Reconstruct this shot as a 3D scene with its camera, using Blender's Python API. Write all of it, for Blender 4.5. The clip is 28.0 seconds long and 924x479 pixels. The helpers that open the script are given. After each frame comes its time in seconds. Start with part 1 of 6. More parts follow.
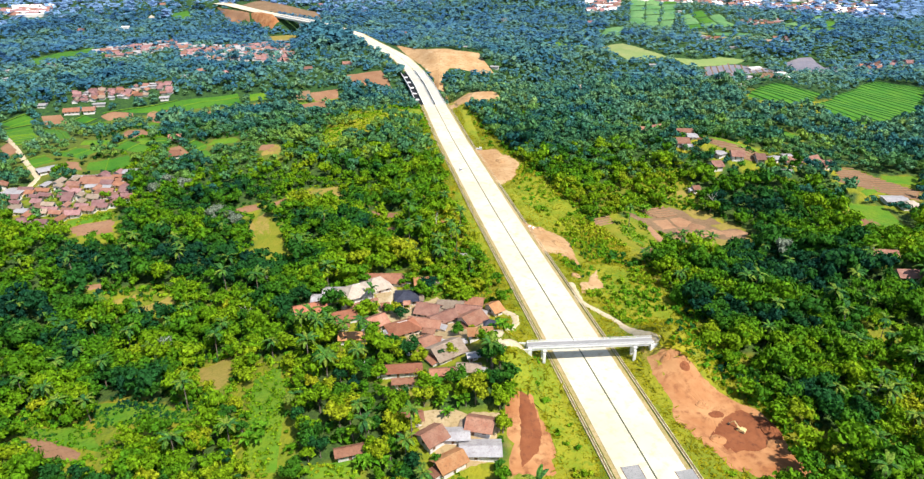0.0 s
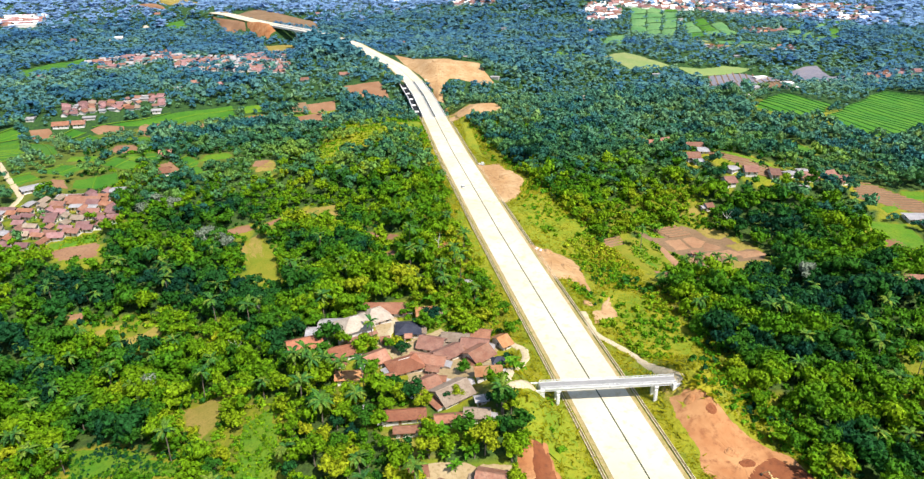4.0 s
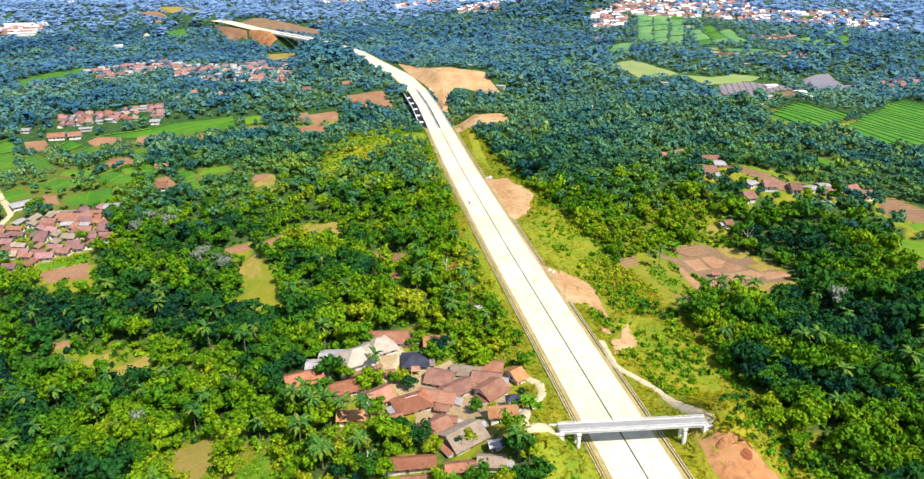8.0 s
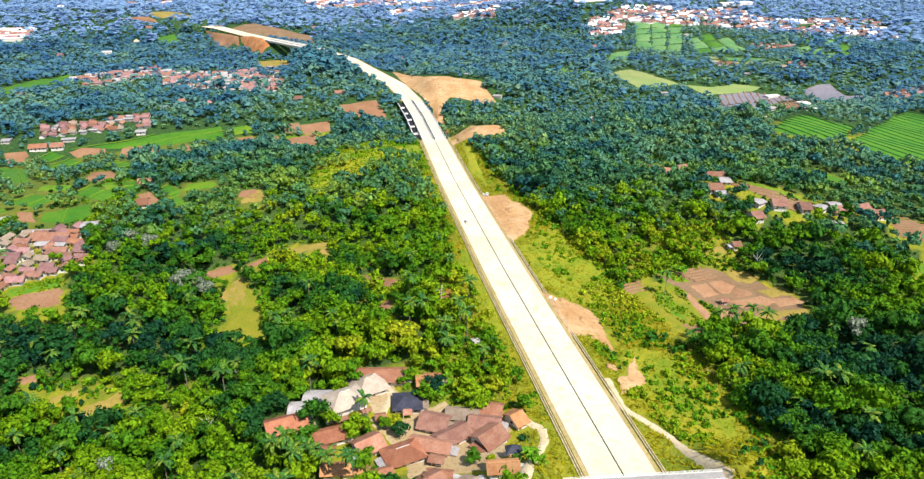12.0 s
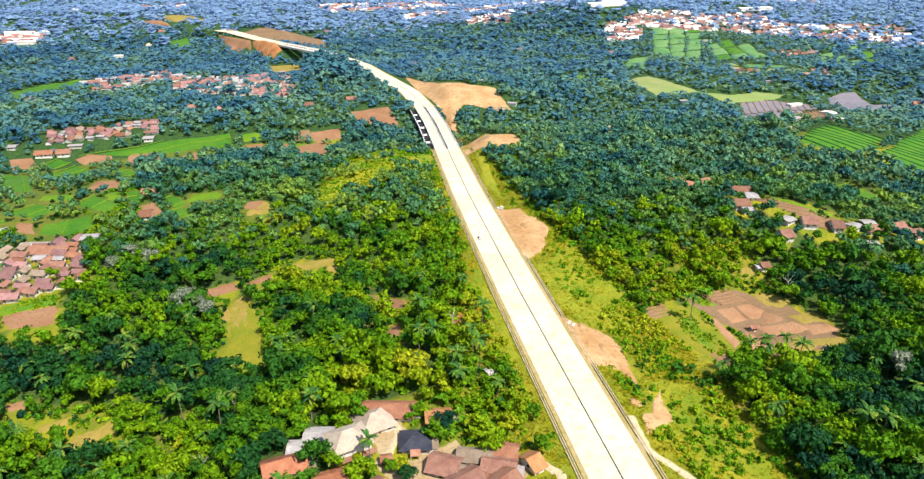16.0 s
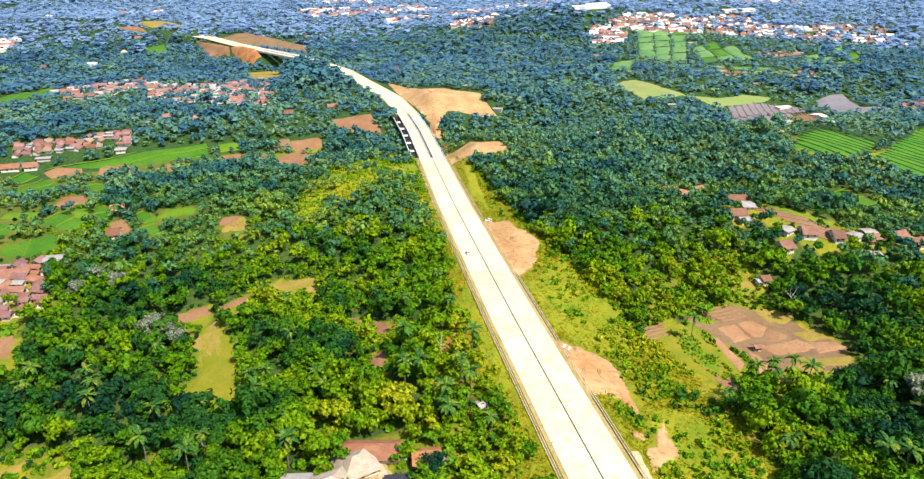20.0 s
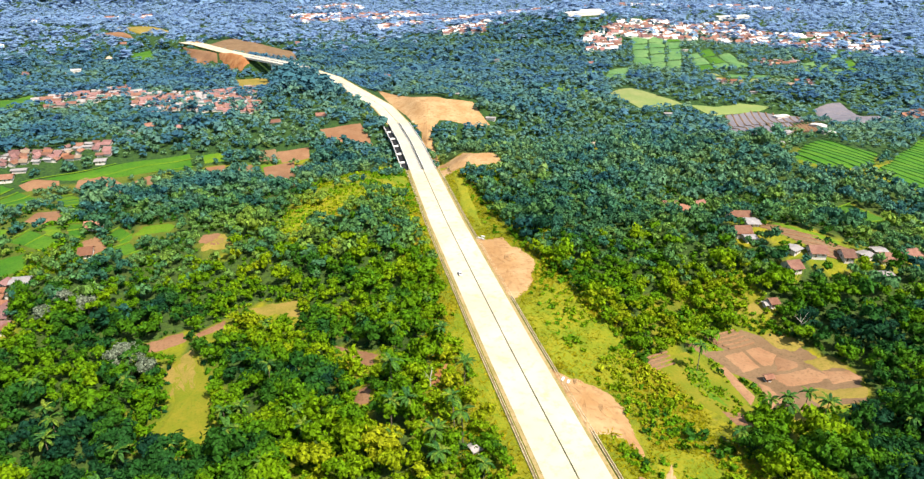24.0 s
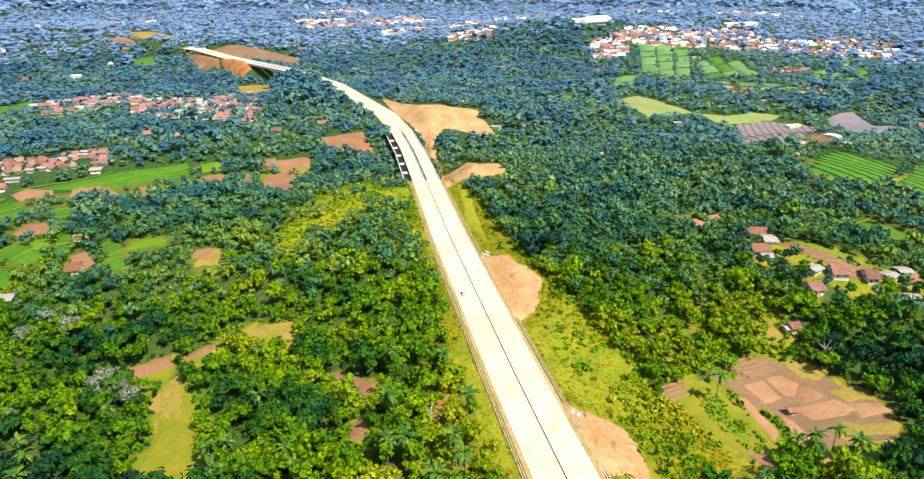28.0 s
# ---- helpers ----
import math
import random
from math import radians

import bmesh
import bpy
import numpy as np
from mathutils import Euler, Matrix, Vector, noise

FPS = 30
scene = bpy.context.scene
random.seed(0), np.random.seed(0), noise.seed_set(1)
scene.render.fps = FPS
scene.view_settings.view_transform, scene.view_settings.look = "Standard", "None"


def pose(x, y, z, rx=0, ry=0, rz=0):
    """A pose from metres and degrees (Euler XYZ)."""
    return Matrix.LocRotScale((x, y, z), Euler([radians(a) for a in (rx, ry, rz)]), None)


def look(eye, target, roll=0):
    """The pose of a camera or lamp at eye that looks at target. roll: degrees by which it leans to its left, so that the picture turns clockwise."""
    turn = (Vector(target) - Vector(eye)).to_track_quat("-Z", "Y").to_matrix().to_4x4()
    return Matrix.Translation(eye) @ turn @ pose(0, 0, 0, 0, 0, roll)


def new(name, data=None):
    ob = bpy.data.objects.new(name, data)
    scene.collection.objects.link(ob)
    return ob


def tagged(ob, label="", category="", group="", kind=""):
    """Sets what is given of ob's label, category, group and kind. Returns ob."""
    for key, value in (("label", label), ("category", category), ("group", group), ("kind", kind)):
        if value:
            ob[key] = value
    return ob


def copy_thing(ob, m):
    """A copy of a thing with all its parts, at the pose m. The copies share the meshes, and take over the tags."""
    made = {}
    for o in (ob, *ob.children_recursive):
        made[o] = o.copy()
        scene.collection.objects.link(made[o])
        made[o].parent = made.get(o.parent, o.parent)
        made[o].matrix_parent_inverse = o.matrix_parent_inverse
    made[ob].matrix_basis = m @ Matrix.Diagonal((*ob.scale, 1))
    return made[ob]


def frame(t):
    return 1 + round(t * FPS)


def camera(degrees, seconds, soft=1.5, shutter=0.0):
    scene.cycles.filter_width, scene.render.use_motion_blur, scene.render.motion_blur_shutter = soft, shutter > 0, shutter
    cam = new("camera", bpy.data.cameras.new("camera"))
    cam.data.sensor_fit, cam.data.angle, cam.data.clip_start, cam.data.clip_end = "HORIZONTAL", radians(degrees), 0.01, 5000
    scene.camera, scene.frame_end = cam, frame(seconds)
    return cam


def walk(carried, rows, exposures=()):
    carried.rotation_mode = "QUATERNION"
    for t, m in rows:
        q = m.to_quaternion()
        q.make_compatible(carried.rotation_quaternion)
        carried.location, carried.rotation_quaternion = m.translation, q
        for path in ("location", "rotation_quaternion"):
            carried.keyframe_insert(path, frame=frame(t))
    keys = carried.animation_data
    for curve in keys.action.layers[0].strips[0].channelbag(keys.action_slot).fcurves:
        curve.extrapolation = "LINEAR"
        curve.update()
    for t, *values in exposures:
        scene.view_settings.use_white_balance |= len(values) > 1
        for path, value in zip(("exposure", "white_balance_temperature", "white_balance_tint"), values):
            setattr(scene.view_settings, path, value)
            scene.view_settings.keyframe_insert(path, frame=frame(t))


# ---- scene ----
cam = camera(68.93, 28.0, soft=1.35)
PATH = [
    (0.0, (-89.59, -197.26, 148.45), (-70.67, -108.88, 105.66), -0.05),
    (0.5, (-89.41, -194.00, 148.30), (-70.45, -105.58, 105.61), -0.06),
    (1.0, (-89.19, -191.54, 148.09), (-70.23, -103.08, 105.48), -0.08),
    (1.5, (-88.89, -188.52, 148.33), (-69.92, -100.02, 105.80), -0.09),
    (2.0, (-88.70, -186.47, 148.11), (-69.77, -97.91, 105.70), -0.14),
    (2.5, (-88.47, -183.07, 148.30), (-69.58, -94.43, 106.03), -0.15),
    (3.0, (-88.27, -180.90, 148.24), (-69.30, -92.21, 106.11), -0.16),
    (3.5, (-88.11, -178.57, 148.15), (-68.96, -89.86, 106.16), -0.20),
    (5.5, (-87.66, -170.65, 148.12), (-68.24, -81.82, 106.50), -0.28),
    (6.0, (-87.65, -167.67, 148.12), (-68.15, -78.80, 106.63), -0.35),
    (6.5, (-87.46, -165.44, 148.01), (-67.89, -76.54, 106.63), -0.36),
    (7.0, (-87.34, -164.01, 148.08), (-67.76, -75.09, 106.71), -0.36),
    (7.5, (-87.23, -160.47, 147.95), (-68.09, -71.40, 106.72), -0.35),
    (8.0, (-86.91, -157.47, 147.58), (-67.92, -68.30, 106.50), -0.35),
    (8.5, (-86.63, -154.50, 147.83), (-67.51, -65.32, 106.81), -0.32),
    (9.0, (-86.11, -151.19, 148.15), (-66.74, -62.02, 107.23), -0.25),
    (9.5, (-85.62, -148.55, 148.32), (-66.05, -59.37, 107.53), -0.18),
    (10.0, (-85.19, -146.49, 148.63), (-65.41, -57.34, 107.87), -0.10),
    (10.5, (-84.79, -144.65, 148.77), (-64.86, -55.51, 108.07), -0.08),
    (11.0, (-84.22, -141.84, 148.74), (-64.44, -52.64, 108.10), -0.06),
    (11.5, (-83.82, -139.62, 148.69), (-64.14, -50.34, 108.16), -0.05),
    (12.0, (-83.03, -137.17, 148.88), (-63.23, -47.90, 108.39), -0.03),
    (12.5, (-82.53, -134.83, 148.85), (-62.49, -45.59, 108.40), -0.03),
    (14.5, (-80.32, -125.46, 148.73), (-60.31, -36.12, 108.51), -0.02),
    (15.0, (-80.12, -123.89, 148.37), (-60.44, -34.45, 108.21), -0.04),
    (15.5, (-80.14, -121.57, 148.50), (-62.06, -31.76, 108.40), 0.04),
    (16.0, (-79.67, -118.77, 148.92), (-61.57, -28.94, 108.87), 0.04),
    (16.5, (-79.16, -116.10, 149.34), (-60.84, -26.33, 109.27), 0.03),
    (17.0, (-79.20, -113.68, 149.05), (-60.88, -23.87, 109.05), -0.05),
    (17.5, (-78.67, -111.15, 148.55), (-60.69, -21.23, 108.65), -0.08),
    (18.0, (-78.20, -108.92, 148.28), (-59.92, -19.03, 108.47), -0.10),
    (18.5, (-77.73, -106.42, 148.13), (-58.70, -16.66, 108.38), -0.16),
    (19.0, (-77.16, -103.84, 148.16), (-57.41, -14.23, 108.41), -0.20),
    (19.5, (-76.81, -102.46, 147.98), (-56.92, -12.86, 108.27), -0.20),
    (20.0, (-76.40, -99.80, 148.08), (-56.19, -10.25, 108.43), -0.23),
    (20.5, (-75.65, -96.55, 148.02), (-55.19, -7.01, 108.46), -0.21),
    (21.0, (-74.99, -93.95, 148.01), (-54.47, -4.39, 108.54), -0.14),
    (21.5, (-74.50, -91.79, 148.07), (-53.74, -2.26, 108.65), -0.12),
    (23.5, (-72.10, -82.66, 147.93), (-50.82, 6.90, 108.86), -0.04),
    (24.0, (-71.45, -80.58, 147.98), (-50.14, 9.00, 108.99), -0.04),
    (24.5, (-71.07, -78.12, 147.84), (-49.94, 11.54, 108.92), -0.02),
    (25.0, (-70.59, -76.35, 147.93), (-49.60, 13.37, 109.06), 0.00),
    (25.5, (-69.98, -73.91, 147.99), (-49.05, 15.87, 109.24), 0.01),
    (26.0, (-69.46, -72.06, 147.99), (-48.64, 17.78, 109.33), 0.04),
    (26.5, (-68.99, -70.89, 147.91), (-48.14, 18.98, 109.32), 0.05),
    (27.0, (-68.12, -67.92, 147.81), (-47.41, 22.02, 109.31), 0.10),
    (27.5, (-67.52, -65.78, 147.71), (-46.68, 24.17, 109.31), 0.10),
    (28.0, (-67.20, -63.95, 147.48), (-46.45, 26.06, 109.19), 0.10),
]
walk(cam, [(t, look(eye, target, roll)) for t, eye, target, roll in PATH],
     exposures=((0.0, 0.60, 6250, 13), (14.0, 0.63, 6500, 13), (28.0, 0.67, 7050, 13)))


# ---------------------------------------------------------------- the lie of the land
ROAD_Y = (-420, -200, 0, 150, 300, 425, 510, 580, 655, 696, 748, 810, 850, 907, 984, 1044, 1122, 1250, 1500, 1900)
ROAD_X = (-14, -6, -0.7, 3.2, 9.2, 17.0, 21.0, 21.4, 15.0, 3.6, -11.8, -28.8, -49, -79, -137, -179, -226, -343, -560, -900)
ROAD_Z = (0, 0, 0, -1.8, -4.5, -8.4, -8.4, -8.1, -5.5, -3.5, -1.0, 1.8, 3.7, 6.3, 9.0, 11.0, 13.8, 18.0, 20.0, 20.0)
HALF = 10.3                      # half the width of the concrete
VIA0, VIA1 = 425.0, 582.0        # where the viaduct begins and ends
FAR0, FAR1 = 885.0, 985.0        # and the bridge beyond it


def road_x(y):
    return np.interp(y, ROAD_Y, ROAD_X)


def road_z(y):
    return np.interp(y, ROAD_Y, ROAD_Z)


HILLS = (  # x, y, height, reach along x, reach along y
    (-75, -10, 15, 60, 52), (-95, 58, 9, 30, 28), (-27, -2, 14, 16, 20), (28, -6, 17, 15, 17), (-195, 60, -13, 80, 70), (-130, 205, -5, 55, 60), (-210, 330, 4, 90, 60),
    (118, 125, -9, 45, 55), (165, 30, 12, 45, 40), (175, 215, 13, 75, 50), (350, 400, 8, 120, 120),
    (-45, 330, 9, 45, 60), (432, 1150, 45, 260, 200), (-40, 110, 11, 30, 50), (85, 20, 4, 40, 60),
    (-300, 1250, 14, 220, 160), (700, 1500, 40, 400, 250), (-700, 1500, 25, 400, 300), (70, 455, 10, 45, 45),
    (75, 640, 14, 60, 60), (-80, 718, 17, 52, 66))


def land(x, y):
    """Height of the ground, for numbers or arrays."""
    x, y = np.asarray(x, float), np.asarray(y, float)
    z = -6.0 + 0 * x
    for hx, hy, h, rx, ry in HILLS:
        z = z + h * np.exp(-((x - hx) / rx) ** 2 - ((y - hy) / ry) ** 2)
    z = z - 17 * np.exp(-((y - 505 - 0.12 * x) / 60) ** 2) - 4 * np.exp(-((y - 935 - 0.1 * x) / 50) ** 2)
    z = z + 1.3 * np.sin(x / 31 + 1) * np.cos(y / 37) + 0.7 * np.sin(x / 13 + y / 17) + 5 * np.sin(x / 210 + 2) * np.sin(y / 260 + 1) * np.clip((y - 150) / 500, 0, 1)
    off = np.abs(x - road_x(y))
    bridge = np.clip(np.minimum((y - VIA0) / 10, (VIA1 - y) / 10), 0, 1) + np.clip(np.minimum((y - FAR0) / 40, (FAR1 - y) / 40), 0, 1)
    k = np.clip((off - HALF - 1.5) / 24, 0, 1)
    k = np.maximum(k * k * (3 - 2 * k), bridge)
    k = np.where(y > 1300, 1, k)
    # under the bridges the ground falls away from the abutments
    sunk = road_z(y) - 2.5 - 9 * np.clip(np.minimum(y - VIA0, VIA1 - y) / 30, 0, 1)
    z = np.where(bridge > 0, np.minimum(z, sunk + 12 * np.clip((off - 20) / 20, 0, 1)), z)
    return z * k + (road_z(y) - 0.35) * (1 - k)


# ---------------------------------------------------------------- sky, sun, exposure
SUN_FROM = Vector((0.36, -0.60, 1.0)).normalized()   # behind the camera, from its right, high
world = bpy.data.worlds.new("sky")
scene.world = world
world.use_nodes = True
wn = world.node_tree.nodes
sky = wn.new("ShaderNodeTexSky")
sky.sky_type, sky.sun_disc = "NISHITA", False
sky.sun_elevation = math.asin(SUN_FROM.z)
sky.sun_rotation = math.atan2(SUN_FROM.x, SUN_FROM.y)
sky.air_density, sky.dust_density, sky.ozone_density = 1.3, 1.2, 1.5
wn["Background"].inputs["Strength"].default_value = 0.105
world.node_tree.links.new(sky.outputs["Color"], wn["Background"].inputs["Color"])
sun = new("sun", bpy.data.lights.new("sun", "SUN"))
sun.data.energy, sun.data.angle, sun.data.color = 4.9, radians(0.6), (1.0, 0.94, 0.82)
sun.matrix_world = look(SUN_FROM * 400, (0, 0, 0))


# ---------------------------------------------------------------- materials
def mix_rgb(nt, fac, a, b, kind="MIX"):
    n = nt.nodes.new("ShaderNodeMix")
    n.data_type, n.blend_type = "RGBA", kind
    for sock, val in ((n.inputs[0], fac), (n.inputs[6], a), (n.inputs[7], b)):
        if hasattr(val, "links"):
            nt.links.new(val, sock)
        else:
            sock.default_value = val if not isinstance(val, tuple) else (*val, 1)
    return n.outputs[2]


def noise_fac(nt, coords, scale, detail=4, lo=0.35, hi=0.65, rough=0.6):
    n = nt.nodes.new("ShaderNodeTexNoise")
    n.inputs["Scale"].default_value, n.inputs["Detail"].default_value, n.inputs["Roughness"].default_value = scale, detail, rough
    nt.links.new(coords, n.inputs["Vector"])
    r = nt.nodes.new("ShaderNodeMapRange")
    r.inputs[1].default_value, r.inputs[2].default_value = lo, hi
    nt.links.new(n.outputs["Fac"], r.inputs[0])
    return r.outputs[0]


def start(name, rough=0.85, metal=0.0):
    m = bpy.data.materials.new(name)
    m.use_nodes = True
    nt = m.node_tree
    b = nt.nodes["Principled BSDF"]
    b.inputs["Roughness"].default_value, b.inputs["Metallic"].default_value = rough, metal
    b.inputs["Specular IOR Level"].default_value = 0.25
    geo = nt.nodes.new("ShaderNodeNewGeometry")
    return m, nt, b, geo


def surface(name, a, b, scale=0.3, fine=3.0, c=None, rough=0.85, metal=0.0, bump=0.3, random_tint=0.0):
    """Two colours in broad patches, a third in fine grain, with relief."""
    m, nt, bs, geo = start(name, rough, metal)
    pos = geo.outputs["Position"]
    col = mix_rgb(nt, noise_fac(nt, pos, scale), a, b)
    if c:
        col = mix_rgb(nt, noise_fac(nt, pos, fine, 5, 0.5, 0.72), col, c)
    if random_tint:
        info = nt.nodes.new("ShaderNodeObjectInfo")
        r = nt.nodes.new("ShaderNodeMapRange")
        r.inputs[3].default_value, r.inputs[4].default_value = 1 - random_tint, 1 + random_tint
        nt.links.new(info.outputs["Random"], r.inputs[0])
        comb = nt.nodes.new("ShaderNodeCombineColor")
        for k in range(3):
            nt.links.new(r.outputs[0], comb.inputs[k])
        col = mix_rgb(nt, 1.0, col, comb.outputs[0], "MULTIPLY")
    nt.links.new(col, bs.inputs["Base Color"])
    if bump:
        n = nt.nodes.new("ShaderNodeTexNoise")
        n.inputs["Scale"].default_value, n.inputs["Detail"].default_value = fine, 6
        nt.links.new(pos, n.inputs["Vector"])
        bp = nt.nodes.new("ShaderNodeBump")
        bp.inputs["Strength"].default_value, bp.inputs["Distance"].default_value = bump, 0.3
        nt.links.new(n.outputs["Fac"], bp.inputs["Height"])
        nt.links.new(bp.outputs[0], bs.inputs["Normal"])
    return m


def leaf_material(name, stops, trans=0.25, single=False, spread=(0.75, 1.25), grain=1.5, relief=0.5):
    """Leaves: each tree has its own tint, each clump its own shade of it."""
    m, nt, bs, geo = start(name, 0.6)
    bs.inputs["Specular IOR Level"].default_value = 0.06
    if single:
        which = nt.nodes.new("ShaderNodeObjectInfo").outputs["Random"]
    else:
        at = nt.nodes.new("ShaderNodeAttribute")
        at.attribute_name = "tint"
        which = at.outputs["Fac"]
    ramp = nt.nodes.new("ShaderNodeValToRGB")
    e = ramp.color_ramp.elements
    e[0].position, e[0].color = 0.0, (*stops[0], 1)
    e[1].position, e[1].color = 1.0, (*stops[-1], 1)
    for i, c in enumerate(stops[1:-1], 1):
        e.new(i / (len(stops) - 1)).color = (*c, 1)
    nt.links.new(which, ramp.inputs[0])
    r = nt.nodes.new("ShaderNodeMapRange")
    r.inputs[3].default_value, r.inputs[4].default_value = spread
    nt.links.new(geo.outputs["Random Per Island"], r.inputs[0])
    comb = nt.nodes.new("ShaderNodeCombineColor")
    for i in range(3):
        nt.links.new(r.outputs[0], comb.inputs[i])
    col = mix_rgb(nt, 1.0, ramp.outputs[0], comb.outputs[0], "MULTIPLY")
    # leaflets: fine lighter and darker grain, and the relief that goes with it
    fine = nt.nodes.new("ShaderNodeTexNoise")
    fine.inputs["Scale"].default_value, fine.inputs["Detail"].default_value = grain, 3
    nt.links.new(geo.outputs["Position"], fine.inputs["Vector"])
    leafy = nt.nodes.new("ShaderNodeMapRange")
    leafy.inputs[1].default_value, leafy.inputs[2].default_value = 0.35, 0.65
    leafy.inputs[3].default_value, leafy.inputs[4].default_value = 1 - relief, 1 + relief
    nt.links.new(fine.outputs["Fac"], leafy.inputs[0])
    tone = nt.nodes.new("ShaderNodeCombineColor")
    for i in range(3):
        nt.links.new(leafy.outputs[0], tone.inputs[i])
    col = mix_rgb(nt, 1.0, col, tone.outputs[0], "MULTIPLY")
    bump = nt.nodes.new("ShaderNodeBump")
    bump.inputs["Strength"].default_value, bump.inputs["Distance"].default_value = 0.8, 0.7 / grain
    nt.links.new(fine.outputs["Fac"], bump.inputs["Height"])
    nt.links.new(bump.outputs[0], bs.inputs["Normal"])
    nt.links.new(col, bs.inputs["Base Color"])
    tr = nt.nodes.new("ShaderNodeBsdfTranslucent")
    nt.links.new(col, tr.inputs["Color"])
    mx = nt.nodes.new("ShaderNodeMixShader")
    mx.inputs[0].default_value = trans
    nt.links.new(bs.outputs[0], mx.inputs[1])
    nt.links.new(tr.outputs[0], mx.inputs[2])
    nt.links.new(mx.outputs[0], nt.nodes["Material Output"].inputs[0])
    return m


def tile_roof(name, a, b, stain):
    """Clay tiles in courses, weathered in patches."""
    a, b, stain = ((c[0] * 0.98, c[1] * 0.96, c[2] * 0.80) for c in (a, b, stain))
    m, nt, bs, geo = start(name, 0.8)
    tc = nt.nodes.new("ShaderNodeTexCoord")
    w = nt.nodes.new("ShaderNodeTexWave")
    w.inputs["Scale"].default_value, w.inputs["Distortion"].default_value = 1.0, 0.6
    w.bands_direction = "Y"
    nt.links.new(tc.outputs["Object"], w.inputs["Vector"])
    col = mix_rgb(nt, noise_fac(nt, geo.outputs["Position"], 0.35, 4), a, b)
    col = mix_rgb(nt, noise_fac(nt, geo.outputs["Position"], 1.6, 6, 0.5, 0.75), col, stain)
    info = nt.nodes.new("ShaderNodeObjectInfo")
    r = nt.nodes.new("ShaderNodeMapRange")
    r.inputs[3].default_value, r.inputs[4].default_value = 0.7, 1.3
    nt.links.new(info.outputs["Random"], r.inputs[0])
    comb = nt.nodes.new("ShaderNodeCombineColor")
    for k in range(3):
        nt.links.new(r.outputs[0], comb.inputs[k])
    col = mix_rgb(nt, 1.0, col, comb.outputs[0], "MULTIPLY")
    nt.links.new(col, bs.inputs["Base Color"])
    bp = nt.nodes.new("ShaderNodeBump")
    bp.inputs["Strength"].default_value, bp.inputs["Distance"].default_value = 0.6, 0.08
    nt.links.new(w.outputs["Fac"], bp.inputs["Height"])
    nt.links.new(bp.outputs[0], bs.inputs["Normal"])
    return m


# the darkest stops are bluer, with the blue of shade put into them
GREENS = ((0.008, 0.048, 0.024), (0.020, 0.093, 0.012), (0.060, 0.172, 0.005), (0.108, 0.226, 0.004), (0.165, 0.268, 0.005), (0.270, 0.300, 0.010))
LEAF = leaf_material("leaves", GREENS, 0.2, spread=(0.82, 1.18), grain=1.1, relief=0.5)
LEAF_ONE = leaf_material("leaves_of_single_trees", GREENS, 0.2, single=True, spread=(0.82, 1.18), grain=1.2, relief=0.5)
LEAF_SILVER = leaf_material("silvery_leaves", ((0.13, 0.17, 0.11), (0.20, 0.24, 0.17)), 0.2, single=True, spread=(0.6, 1.4))
# aerial haze mixed into the leaf colours, bluer the farther the wood
HAZE_MIDS = ((0.021, 0.098, 0.112), (0.046, 0.160, 0.138), (0.092, 0.222, 0.122), (0.155, 0.278, 0.090), (0.25, 0.335, 0.055))
HAZE_FARS = ((0.042, 0.122, 0.250), (0.056, 0.168, 0.285), (0.082, 0.212, 0.290), (0.112, 0.255, 0.26), (0.16, 0.305, 0.20))


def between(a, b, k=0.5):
    """Leaf colours part of the way from one wood's haze to another's."""
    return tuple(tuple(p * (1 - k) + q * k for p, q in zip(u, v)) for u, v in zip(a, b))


LEAF_EDGE = leaf_material("upper_leaves_faint_haze", between(GREENS, HAZE_MIDS), 0.2, spread=(0.75, 1.25), grain=1.2)
LEAF_MID = leaf_material("middle_leaves_light_haze", HAZE_MIDS, spread=(0.75, 1.25), grain=0.9)
LEAF_BEYOND = leaf_material("valley_leaves_hazed", between(HAZE_MIDS, HAZE_FARS), spread=(0.85, 1.15), grain=0.7, relief=0.25)
LEAF_FAR = leaf_material("far_leaves_hazed", HAZE_FARS, 0.3, spread=(0.9, 1.1), grain=0.4, relief=0.15)
# deepest haze: pale blue painted over the leaf green
LEAF_HAZE = leaf_material("distant_leaves_hazed", ((0.19, 0.31, 0.54), (0.21, 0.355, 0.58), (0.25, 0.405, 0.59)), 0.35, spread=(0.94, 1.06), grain=0.15, relief=0.12)
PALM_LEAF = leaf_material("palm_leaves", ((0.029, 0.104, 0.029), (0.065, 0.163, 0.021), (0.156, 0.215, 0.026)), 0.2, single=True)
BANANA_LEAF = leaf_material("banana_leaves", ((0.06, 0.20, 0.008), (0.13, 0.27, 0.012)), 0.3, single=True)
GRASS = leaf_material("grass_blades", ((0.180, 0.220, 0.005), (0.260, 0.262, 0.006), (0.320, 0.290, 0.009), (0.400, 0.330, 0.018)), 0.45, spread=(0.85, 1.15), grain=0.4, relief=0.25)
SHRUB = leaf_material("shrub_leaves", ((0.052, 0.189, 0.008), (0.098, 0.254, 0.007), (0.195, 0.312, 0.008), (0.312, 0.364, 0.013)), spread=(0.8, 1.2))
BARK = surface("bark", (0.12, 0.09, 0.06), (0.22, 0.19, 0.15), 0.6, 4, (0.06, 0.05, 0.04), 0.9)
